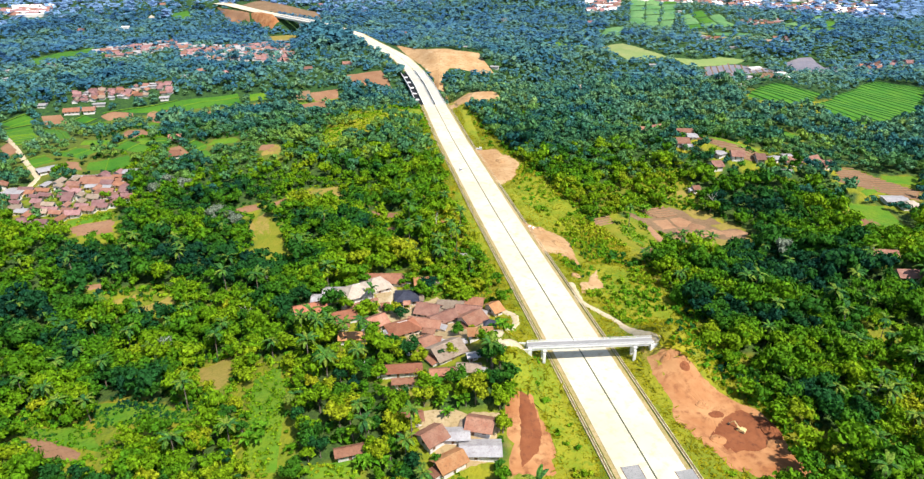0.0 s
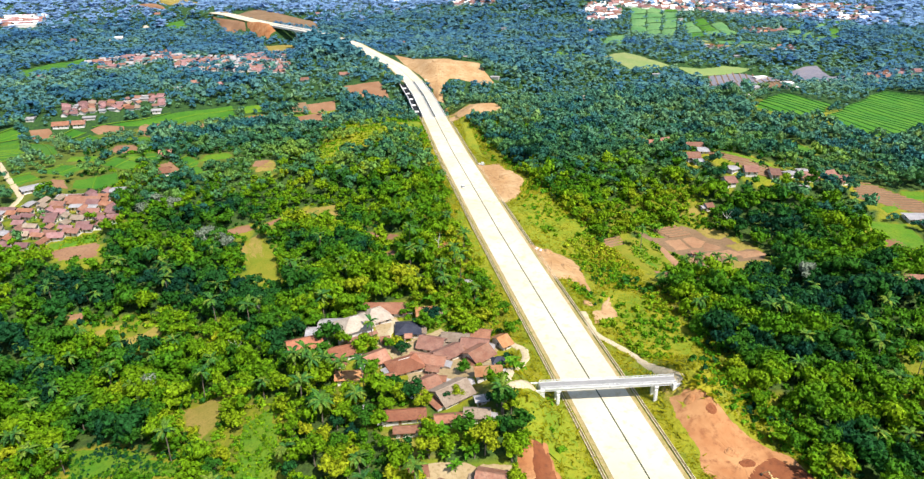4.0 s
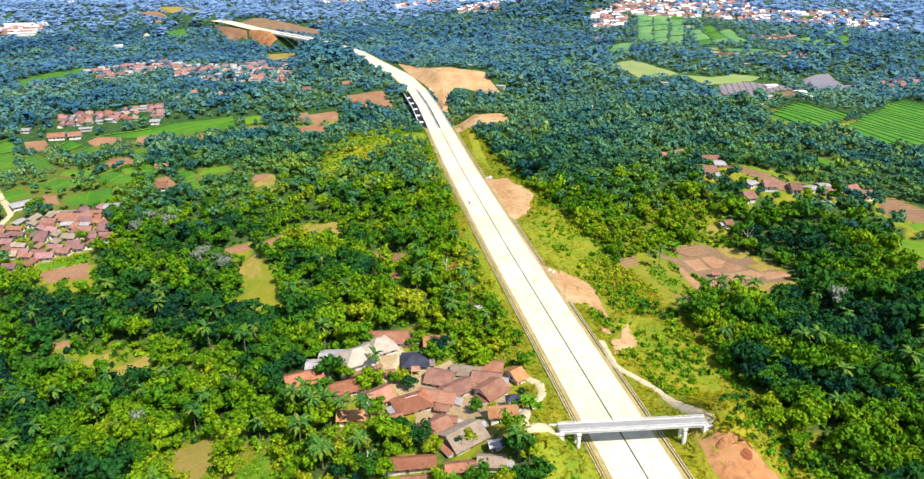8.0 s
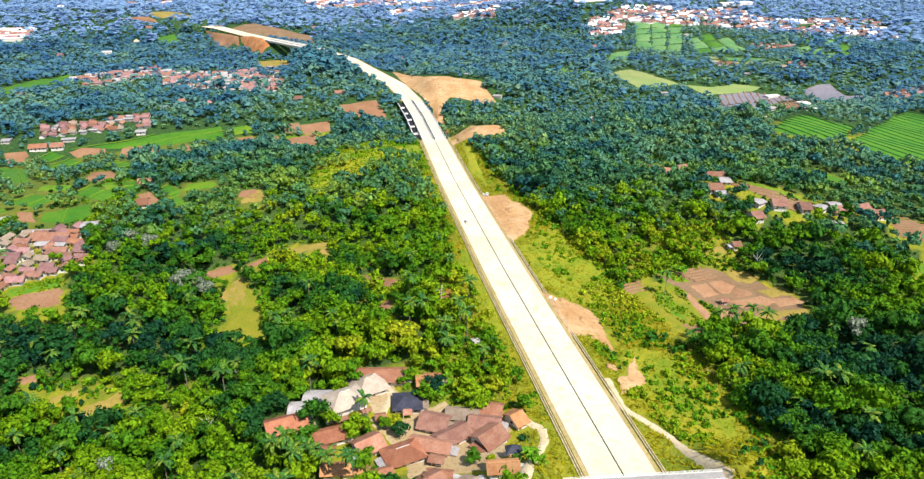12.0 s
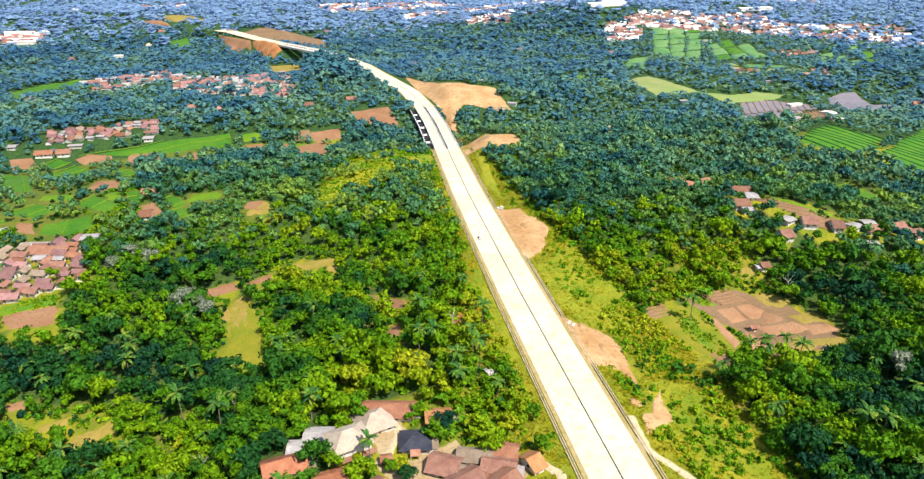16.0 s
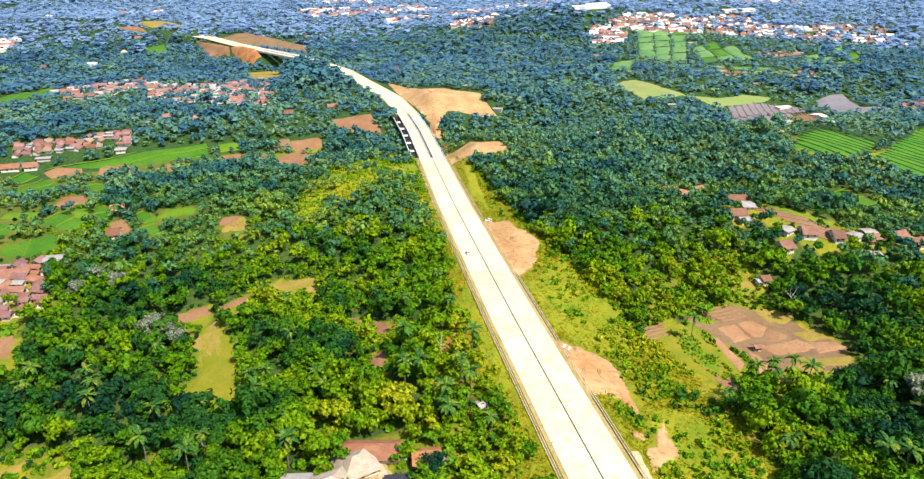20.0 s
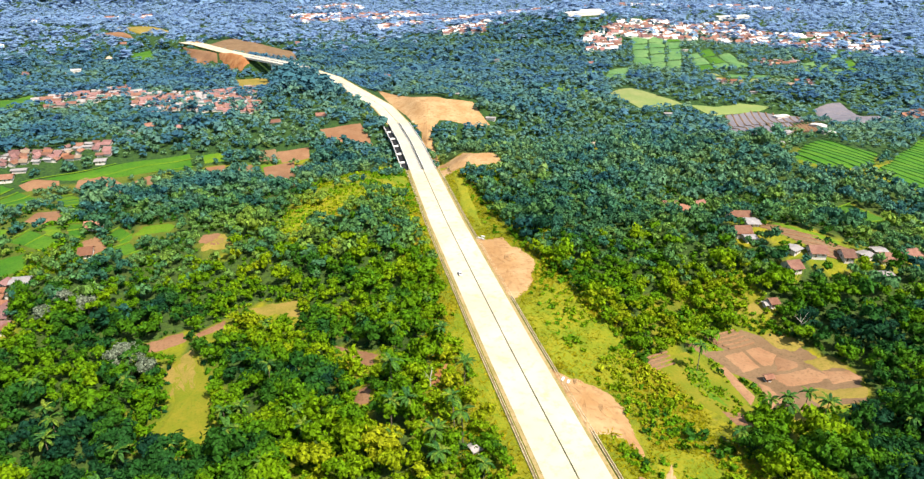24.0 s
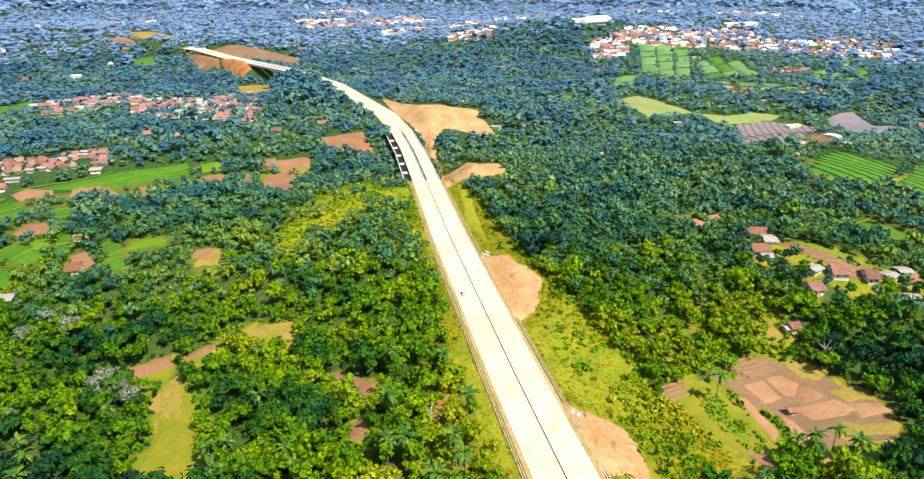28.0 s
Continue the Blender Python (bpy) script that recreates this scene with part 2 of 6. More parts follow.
CONCRETE = surface("road_concrete", (0.53, 0.47, 0.33), (0.63, 0.58, 0.45), 0.03, 0.25, (0.48, 0.40, 0.25), 0.8, bump=0.05)
DECK = surface("deck_concrete", (0.44, 0.41, 0.33), (0.52, 0.49, 0.42), 0.05, 0.6, (0.36, 0.33, 0.26), 0.8, bump=0.05)
DRAIN = surface("weathered_channel", (0.42, 0.35, 0.21), (0.52, 0.45, 0.30), 0.06, 0.6, (0.16, 0.16, 0.05), 0.9)
BRIDGE = surface("bridge_concrete", (0.60, 0.60, 0.59), (0.70, 0.70, 0.68), 0.3, 1.5, (0.42, 0.42, 0.40), 0.8, bump=0.1)
# near black, stands for the shaded void beside the viaduct deck
GAP_SHADE = surface("black_gap_shade", (0.012, 0.012, 0.014), (0.02, 0.02, 0.022), 0.3, 2, None, 0.8)
DECK_TOP = surface("deck_paving", (0.24, 0.24, 0.23), (0.31, 0.30, 0.29), 0.2, 1.5, (0.18, 0.18, 0.17), 0.9)
PALE = surface("fresh_pale_concrete", (0.7, 0.7, 0.68), (0.78, 0.77, 0.74), 0.3, 2, None, 0.8, bump=0.05)
MEDIAN = surface("median_grit", (0.05, 0.06, 0.04), (0.10, 0.11, 0.06), 0.2, 2.0, (0.03, 0.03, 0.03), 0.95)
GRIT = surface("roadside_earth", (0.40, 0.30, 0.15), (0.28, 0.23, 0.08), 0.10, 0.8, (0.20, 0.18, 0.05), 0.95)
DARK_WATER = surface("drain_mud", (0.17, 0.13, 0.06), (0.26, 0.20, 0.10), 0.1, 1.0, (0.09, 0.08, 0.04), 0.8)
SOILS = {
    "soil": surface("ploughed_soil", (0.231, 0.116, 0.058), (0.286, 0.163, 0.088), 0.06, 0.9, (0.170, 0.088, 0.048), 0.95, bump=0.5),
    "redsoil": surface("red_earth", (0.29, 0.110, 0.038), (0.43, 0.225, 0.095), 0.07, 0.35, (0.20, 0.072, 0.028), 0.95, bump=0.8),
    "sand": surface("bare_subsoil", (0.36, 0.205, 0.085), (0.47, 0.315, 0.16), 0.06, 0.35, (0.27, 0.15, 0.065), 0.95, bump=0.8),
    "tilled": surface("tilled_earth", (0.175, 0.105, 0.054), (0.235, 0.150, 0.082), 0.08, 1.0, (0.109, 0.082, 0.041), 0.95, bump=0.6),
    "drygrass": surface("dry_grass", (0.31, 0.22, 0.055), (0.22, 0.185, 0.030), 0.10, 1.2, (0.15, 0.145, 0.018), 0.95, bump=0.6),
    "paddy": surface("young_rice", (0.030, 0.135, 0.006), (0.075, 0.185, 0.008), 0.05, 0.8, (0.022, 0.085, 0.006), 0.8, bump=0.5),
    "terrace": surface("terraced_crop", (0.04, 0.17, 0.008), (0.08, 0.21, 0.01), 0.05, 0.8, (0.02, 0.10, 0.006), 0.8, bump=0.5),
    "crop": surface("low_green_crop", (0.07, 0.19, 0.006), (0.14, 0.22, 0.008), 0.08, 0.9, (0.05, 0.12, 0.006), 0.85, bump=0.7),
    "dug": surface("freshly_dug_earth", (0.17, 0.052, 0.019), (0.25, 0.088, 0.034), 0.1, 0.6, (0.13, 0.045, 0.02), 0.95, bump=0.9),
    "palesoil": surface("pale_tilled_soil", (0.30, 0.155, 0.080), (0.37, 0.215, 0.115), 0.08, 0.8, (0.21, 0.12, 0.06), 0.95, bump=0.5),
    "track": surface("trodden_track", (0.45, 0.36, 0.22), (0.52, 0.44, 0.30), 0.15, 1.0, (0.30, 0.25, 0.12), 0.95, bump=0.3),
    "grass": surface("tall_hillside_grass", (0.14, 0.205, 0.008), (0.285, 0.26, 0.014), 0.06, 0.6, (0.09, 0.17, 0.008), 0.95, bump=0.9),
    "yard": surface("trodden_yard", (0.33, 0.24, 0.12), (0.40, 0.31, 0.18), 0.12, 0.9, (0.22, 0.16, 0.07), 0.95, bump=0.4),
    "meadow": surface("meadow_grass", (0.15, 0.18, 0.008), (0.23, 0.205, 0.016), 0.12, 0.9, (0.12, 0.17, 0.008), 0.95, bump=0.7),
    # far crop: green with the greying of haze put into the colour
    "sage": surface("hazed_green_crop", (0.075, 0.20, 0.060), (0.135, 0.25, 0.085), 0.02, 0.2, (0.05, 0.15, 0.06), 0.9, bump=0.4),
    "ripe": surface("ripening_rice", (0.17, 0.24, 0.075), (0.25, 0.27, 0.10), 0.03, 0.3, (0.15, 0.22, 0.05), 0.9, bump=0.4),
    "furrow": surface("dark_green_furrow", (0.018, 0.085, 0.014), (0.030, 0.115, 0.018), 0.1, 1.0, None, 0.95),
    "beds": surface("plastic_mulch", (0.163, 0.160, 0.20), (0.231, 0.21, 0.23), 0.1, 1.0, (0.136, 0.102, 0.082), 0.5, bump=0.3),
}
FIELD_WORDS = {
    "soil": ("bare ploughed brown soil plot among trees", "field"), "redsoil": ("freshly dug red earth beside the motorway", "bare ground"),
    "sand": ("bare tan subsoil dug over for the motorway", "bare ground"), "tilled": ("tilled dark brown plot with low ridges", "field"),
    "drygrass": ("dry yellow grass clearing", "grassland"), "paddy": ("bright green young rice paddy with bunds", "rice field"),
    "terrace": ("vivid green terraced crop beds in rows", "field"), "crop": ("yellow-green low vegetable crop plot", "field"),
    "dug": ("dark red freshly dug pit in bare earth", "bare ground"),
    "palesoil": ("pale brown tilled plot on the valley floor", "field"),
    "meadow": ("yellow-green meadow between the woods", "grassland"), "sage": ("terraced crop plot on a far slope, its green greyed with haze", "field"), "ripe": ("pale yellow-green ripening rice plot", "rice field"),
    "grass": ("tall yellow-green grass on a hillside", "grassland"), "yard": ("trodden tan earth yard between the houses", "yard"),
    "beds": ("grey-purple plastic mulch beds in rows", "field")}


def ground_material():
    m, nt, bs, geo = start("grass_and_earth", 0.95)
    pos = geo.outputs["Position"]
    col = mix_rgb(nt, noise_fac(nt, pos, 0.025, 5), (0.125, 0.175, 0.008), (0.285, 0.25, 0.012))
    col = mix_rgb(nt, noise_fac(nt, pos, 0.16, 6, 0.5, 0.85), col, (0.06, 0.12, 0.010))
    col = mix_rgb(nt, noise_fac(nt, pos, 0.06, 4, 0.62, 0.75), col, (0.34, 0.24, 0.08))
    # floor of the woods: litter and growth, darkened further for shade between trees
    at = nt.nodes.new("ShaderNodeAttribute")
    at.attribute_name = "litter_shade"
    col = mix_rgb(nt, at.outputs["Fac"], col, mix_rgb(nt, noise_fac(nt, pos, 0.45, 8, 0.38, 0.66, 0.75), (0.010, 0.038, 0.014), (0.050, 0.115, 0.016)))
    nt.links.new(col, bs.inputs["Base Color"])
    n = nt.nodes.new("ShaderNodeTexNoise")
    n.inputs["Scale"].default_value, n.inputs["Detail"].default_value = 0.6, 8
    nt.links.new(pos, n.inputs["Vector"])
    bp = nt.nodes.new("ShaderNodeBump")
    bp.inputs["Strength"].default_value, bp.inputs["Distance"].default_value = 0.9, 1.0
    nt.links.new(n.outputs["Fac"], bp.inputs["Height"])
    nt.links.new(bp.outputs[0], bs.inputs["Normal"])
    return m


ROOFS = {
    "red": tile_roof("red_clay_tiles", (0.259, 0.094, 0.058), (0.331, 0.144, 0.094), (0.158, 0.065, 0.050)),
    # rose: clay tiles with the haze over the farther villages mixed in
    "rose": tile_roof("haze_rose_tiles", (0.225, 0.110, 0.125), (0.30, 0.175, 0.195), (0.15, 0.085, 0.10)),
    "redw": tile_roof("faded_clay_tiles", (0.265, 0.115, 0.085), (0.335, 0.185, 0.145), (0.165, 0.085, 0.072)),
    "orange": tile_roof("orange_clay_tiles", (0.360, 0.158, 0.072), (0.418, 0.230, 0.122), (0.238, 0.108, 0.058)),
    "brown": tile_roof("brown_weathered_tiles", (0.235, 0.098, 0.066), (0.30, 0.150, 0.105), (0.145, 0.072, 0.053)),
    "plum": tile_roof("plum_weathered_tiles", (0.19, 0.088, 0.076), (0.26, 0.145, 0.125), (0.115, 0.068, 0.066)),
    "greyb": tile_roof("grey_brown_tiles", (0.26, 0.195, 0.165), (0.34, 0.275, 0.245), (0.18, 0.13, 0.115)),
    "grey": tile_roof("pale_grey_tiles", (0.38, 0.32, 0.30), (0.47, 0.41, 0.39), (0.27, 0.21, 0.195)),
    "navy": tile_roof("dark_blue_tiles", (0.022, 0.026, 0.055), (0.05, 0.055, 0.09), (0.03, 0.03, 0.04)),
    "sheet": surface("corrugated_sheet", (0.33, 0.31, 0.31), (0.44, 0.42, 0.41), 0.4, 2, (0.25, 0.21, 0.19), 0.5, 0.2, 0.1, 0.1)}
ROOFS["grey2"], ROOFS["hip"] = ROOFS["grey"], ROOFS["red"]
ROOF_WORDS = {"rose": "haze-tinted rose-tiled", "red": "red clay-tiled", "redw": "faded red-tiled", "orange": "orange-tiled", "brown": "brown weathered-tile", "plum": "plum-brown tiled",
              "greyb": "grey-brown tiled", "grey": "pale grey tiled", "grey2": "two-storey pale grey", "hip": "hipped red-tiled", "navy": "dark blue-tiled", "sheet": "pale metal-sheet"}
PLASTER = surface("whitewashed_plaster", (0.60, 0.56, 0.52), (0.74, 0.70, 0.66), 0.3, 1.5, (0.42, 0.37, 0.33), 0.9, bump=0.1, random_tint=0.12)
GLASSY = surface("dark_window_glass", (0.03, 0.04, 0.05), (0.05, 0.06, 0.07), 0.5, 2, None, 0.15, 0.0, 0)
WOODEN = surface("brown_painted_wood", (0.16, 0.09, 0.05), (0.22, 0.13, 0.08), 0.8, 4, None, 0.6)


# ---------------------------------------------------------------- mesh makers
def mesh_object(name, verts, faces, mat, parent=None, label="", smooth=False):
    me = bpy.data.meshes.new(name)
    me.from_pydata([tuple(v) for v in verts], [], faces)
    me.materials.append(mat)
    if smooth:
        me.polygons.foreach_set("use_smooth", [True] * len(me.polygons))
    me.update()
    ob = new(name, me)
    if parent:
        ob.parent = parent
    if label:
        tagged(ob, label)
    return ob


def part(name, bm, material, parent, label=""):
    me = bpy.data.meshes.new(name)
    bm.to_mesh(me)
    bm.free()
    me.materials.append(material)
    ob = new(name, me)
    ob.parent = parent
    if label:
        tagged(ob, label)
    return ob


def box(bm, cx, cy, z0, sx, sy, sz, turn=0.0, bevel=0.0):
    m = Matrix.Translation((cx, cy, z0 + sz / 2)) @ Matrix.Rotation(turn, 4, "Z") @ Matrix.Diagonal((sx, sy, sz, 1))
    g = bmesh.ops.create_cube(bm, size=1, matrix=m)
    if bevel:
        es = list({e for v in g["verts"] for e in v.link_edges})
        bmesh.ops.bevel(bm, geom=es, offset=bevel, segments=1, affect="EDGES")
    return bm


def empty(name, x=0, y=0, z=0, turn=0.0):
    ob = new(name)
    ob.empty_display_size = 0.5
    ob.matrix_basis = pose(x, y, z, 0, 0, turn)
    return ob


def raw_mesh(name, verts, quads, mat, tint=None, tris=False):
    """A big joined mesh straight from arrays; quads (n, 4) or tris (n, 3)."""
    me = bpy.data.meshes.new(name)
    k = quads.shape[1]
    me.vertices.add(len(verts))
    me.vertices.foreach_set("co", np.ascontiguousarray(verts, np.float32).ravel())
    me.loops.add(len(quads) * k)
    me.loops.foreach_set("vertex_index", np.ascontiguousarray(quads, np.int32).ravel())
    me.polygons.add(len(quads))
    me.polygons.foreach_set("loop_start", np.arange(len(quads), dtype=np.int32) * k)
    me.polygons.foreach_set("loop_total", np.full(len(quads), k, np.int32))
    me.materials.append(mat)
    if tint is not None:
        a = me.attributes.new("tint", "FLOAT", "POINT")
        a.data.foreach_set("value", np.ascontiguousarray(tint, np.float32))
    me.update(calc_edges=True)
    return me


# ---------------------------------------------------------------- the ground, one sheet to the horizon
def spread(lo, hi, fine_lo, fine_hi, step, grow):
    mid = list(np.arange(fine_lo, fine_hi + 0.1, step))
    s, p = step, mid[-1]
    while p < hi:
        s = min(s * grow, 90)
        p += s
        mid.append(p)
    s, p = step, mid[0]
    while p > lo:
        s = min(s * grow, 90)
        p -= s
        mid.insert(0, p)
    return np.array(mid)


gx, gy = spread(-4300, 4300, -240, 260, 4.0, 1.09), spread(-600, 4900, -130, 480, 4.0, 1.028)
GX, GY = np.meshgrid(gx, gy)
gv = np.stack([GX, GY, land(GX, GY)], -1).reshape(-1, 3)
ii = np.arange(len(gy) - 1)[:, None] * len(gx) + np.arange(len(gx) - 1)[None, :]
gq = np.stack([ii, ii + 1, ii + 1 + len(gx), ii + len(gx)], -1).reshape(-1, 4)
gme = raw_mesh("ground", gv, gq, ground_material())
gme.polygons.foreach_set("use_smooth", [True] * len(gme.polygons))
tagged(new("ground", gme), "rolling green ground with grass and bare patches", "ground", kind="structure")


# ---------------------------------------------------------------- the motorway
def ribbon(name, y0, y1, a, b, top, thick, mat, step=5.0, parent=None):
    """A slab that follows the road's line, from offset a to b across it."""
    n = max(2, int((y1 - y0) / step) + 1)
    ys = np.linspace(y0, y1, n)
    xs, zs = road_x(ys), road_z(ys)
    dx = np.gradient(xs, ys)
    dx = np.convolve(np.pad(dx, 4, "edge"), np.ones(9) / 9, "valid")
    nx, ny = 1 / np.sqrt(1 + dx * dx), -dx / np.sqrt(1 + dx * dx)
    v = []
    for i in range(n):
        for o, z in ((a, top), (b, top), (b, top - thick), (a, top - thick)):
            v.append((xs[i] + nx[i] * o, ys[i] + ny[i] * o, zs[i] + z))
    f = []
    for i in range(n - 1):
        for k in range(4):
            f.append((4 * i + k, 4 * i + 4 + k, 4 * i + 4 + (k + 1) % 4, 4 * i + (k + 1) % 4))
    f += [(0, 1, 2, 3), (4 * n - 1, 4 * n - 2, 4 * n - 3, 4 * n - 4)]
    ob = mesh_object(name, v, [q[::-1] for q in f], mat, parent)
    return ob


road = tagged(empty("motorway"), "new pale concrete dual carriageway motorway, not yet opened", "road", kind="structure")
ROAD_BITS = ((-300, VIA0), (VIA1, FAR0), (FAR1, 1150))
for y0, y1 in ROAD_BITS:
    for a, b in ((-HALF, -0.26), (0.26, HALF)):
        ribbon("carriageway", y0, y1, a, b, 0.0, 0.3, CONCRETE, parent=road)
    ribbon("median_strip", y0, y1, -0.26, 0.26, -0.06, 0.2, MEDIAN, parent=road)
    for s in (-1, 1):
        lo, hi = sorted((s * HALF, s * (HALF + 1.5)))
        ribbon("verge", y0, y1, lo, hi, -0.1, 0.3, GRIT, parent=road)
for s in (-1, 1):
    drain = tagged(empty("roadside_drain"), "concrete drainage channel along the motorway edge", "drain", kind="structure")
    for o, w, top, mat, nm in ((HALF + 2.0, 0.25, 0.12, DRAIN, "channel_wall"), (HALF + 2.9, 0.25, 0.12, DRAIN, "channel_wall"), (HALF + 2.25, 0.65, -0.12, DARK_WATER, "channel_bed")):
        lo, hi = sorted((s * o, s * (o + w)))
        ribbon(nm, -200, VIA0, lo, hi, top, 0.5, mat, parent=drain)


# ---------------------------------------------------------------- bridges
def overpass():
    """A footbridge-wide farm-road bridge over the motorway on two piers."""
    ob = tagged(empty("overpass", 0.2, -3.8, 0, math.degrees(math.atan2(-7.0, 49.3))), "grey concrete overpass with railings across the motorway", "bridge")
    L, Wd, top = 47.0, 3.9, 7.8
    part("deck", box(bmesh.new(), 0, 0, top - 0.35, L, Wd, 0.35, 0, 0.04), BRIDGE, ob)
    part("paving", box(bmesh.new(), 0, 0, top + 0.004, L - 0.1, Wd - 0.6, 0.05), DECK_TOP, ob, "grey asphalt paving")
    for y in (-1.35, -0.45, 0.45, 1.35):
        part("girder", box(bmesh.new(), 0, y, top - 1.3, L - 3, 0.45, 0.95, 0, 0.05), BRIDGE, ob)
    for s in (-1, 1):
        part("parapet", box(bmesh.new(), 0, s * (Wd / 2 - 0.12), top, L, 0.24, 0.22, 0, 0.03), BRIDGE, ob)
        rail = part("handrail", box(bmesh.new(), 0, s * (Wd / 2 - 0.12), top + 0.86, L, 0.10, 0.10, 0, 0.02), BRIDGE, ob)
        part("middle_rail", box(bmesh.new(), 0, s * (Wd / 2 - 0.12), top + 0.54, L, 0.07, 0.07), BRIDGE, ob)
        post = None
        for i in range(27):
            x = -L / 2 + 0.2 + i * (L - 0.4) / 26
            if post is None:
                post = part("rail_post", box(bmesh.new(), 0, 0, 0, 0.12, 0.12, 0.7), BRIDGE, ob)
                q = post
            else:
                q = new("rail_post", post.data)
                q.parent = ob
            q.location = (x, s * (Wd / 2 - 0.12), top + 0.2)
    for px in (-17.3, 16.6):
        part("pier_cap", box(bmesh.new(), px, 0, top - 2.1, 1.4, Wd, 0.8, 0, 0.08), BRIDGE, ob)
        for y in (-1.6, 1.6):
            part("pier_column", box(bmesh.new(), px, y, -2.0, 1.1, 1.0, top - 0.6, 0, 0.1), BRIDGE, ob)
    for s in (-1, 1):
        part("abutment", box(bmesh.new(), s * (L / 2 - 0.6), 0, top - 6.0, 1.6, Wd + 0.8, 5.6, 0, 0.08), BRIDGE, ob)
        for y in (-1, 1):
            part("wing_wall", box(bmesh.new(), s * (L / 2 + 1.5), y * (Wd / 2 + 0.2), top - 4.5, 4.0, 0.3, 4.4), BRIDGE, ob)


def viaduct(name, y0, y1, spans, label, drop):
    ob = tagged(empty(name), label, "bridge")
    for a, b in ((-HALF - 0.3, -0.7), (0.7, HALF + 0.3)):
        ribbon("deck", y0 - 2, y1 + 2, a, b, 0.02, 0.5, DECK, parent=ob)
        for g in (0.18, 0.5, 0.82):
            o = a + (b - a) * g
            ribbon("girder", y0, y1, o - 0.5, o + 0.5, -0.5, 1.7, BRIDGE, parent=ob)
        for o in (a, b - 0.25):
            ribbon("parapet", y0 - 2, y1 + 2, o, o + 0.25, 0.95, 0.93, BRIDGE, parent=ob)
    for i in range(1, spans):
        y = y0 + (y1 - y0) * i / spans
        x, z = float(road_x(y)), float(road_z(y))
        for c in (-5.5, 5.5):
            part("pier_cap", box(bmesh.new(), x + c, y, z - 4.0, 10.2, 2.6, 1.8, 0, 0.15), BRIDGE, ob)
            foot = float(land(x + c, y)) - 1
            for d in (-2.6, 2.6):
                part("pier_column", box(bmesh.new(), x + c + d, y, foot, 1.6, 1.9, max(z - 4.0 - foot, 1), 0, 0.2), BRIDGE, ob)
    if drop:
        # the bay on the west side that has no deck yet: caps, an edge girder, a black sheet added for the shade between
        ribbon("edge_girder", y0, y1, -HALF - 6.2, -HALF - 5.6, -0.3, 1.4, BRIDGE, parent=ob)
        ribbon("formwork", y0 + 1, y1 - 1, -HALF - 5.5, -HALF - 0.5, -1.6, 0.2, GAP_SHADE, parent=ob)
        for i in range(1, spans):
            y = y0 + (y1 - y0) * i / spans
            part("pier_head", box(bmesh.new(), float(road_x(y)) - HALF - 3.2, y, float(road_z(y)) - 4.0, 3.6, 3.4, 3.2, 0, 0.15), PALE, ob)
    for y in (y0 + 0.5, y1 - 0.5):
        x, z = float(road_x(y)), float(road_z(y))
        part("abutment", box(bmesh.new(), x, y, z - 7, 2 * HALF + 1, 1.5, 5.0, 0, 0.1), BRIDGE, ob)


overpass()
viaduct("viaduct", VIA0, VIA1, 6, "long concrete viaduct carrying the motorway over a wooded valley", 20)
viaduct("far_viaduct", FAR0, FAR1, 2, "distant concrete motorway bridge on tall piers", 0)


# ---------------------------------------------------------------- fields and bare earth
POLYS = []


def inside(poly, x, y):
    px, py = np.array([p[0] for p in poly]), np.array([p[1] for p in poly])
    c = np.zeros(np.shape(x), bool)
    j = len(px) - 1
    for i in range(len(px)):
        t = ((py[i] > y) != (py[j] > y)) & (x < (px[j] - px[i]) * (y - py[i]) / (py[j] - py[i] + 1e-9) + px[i])
        c ^= t
        j = i
    return c


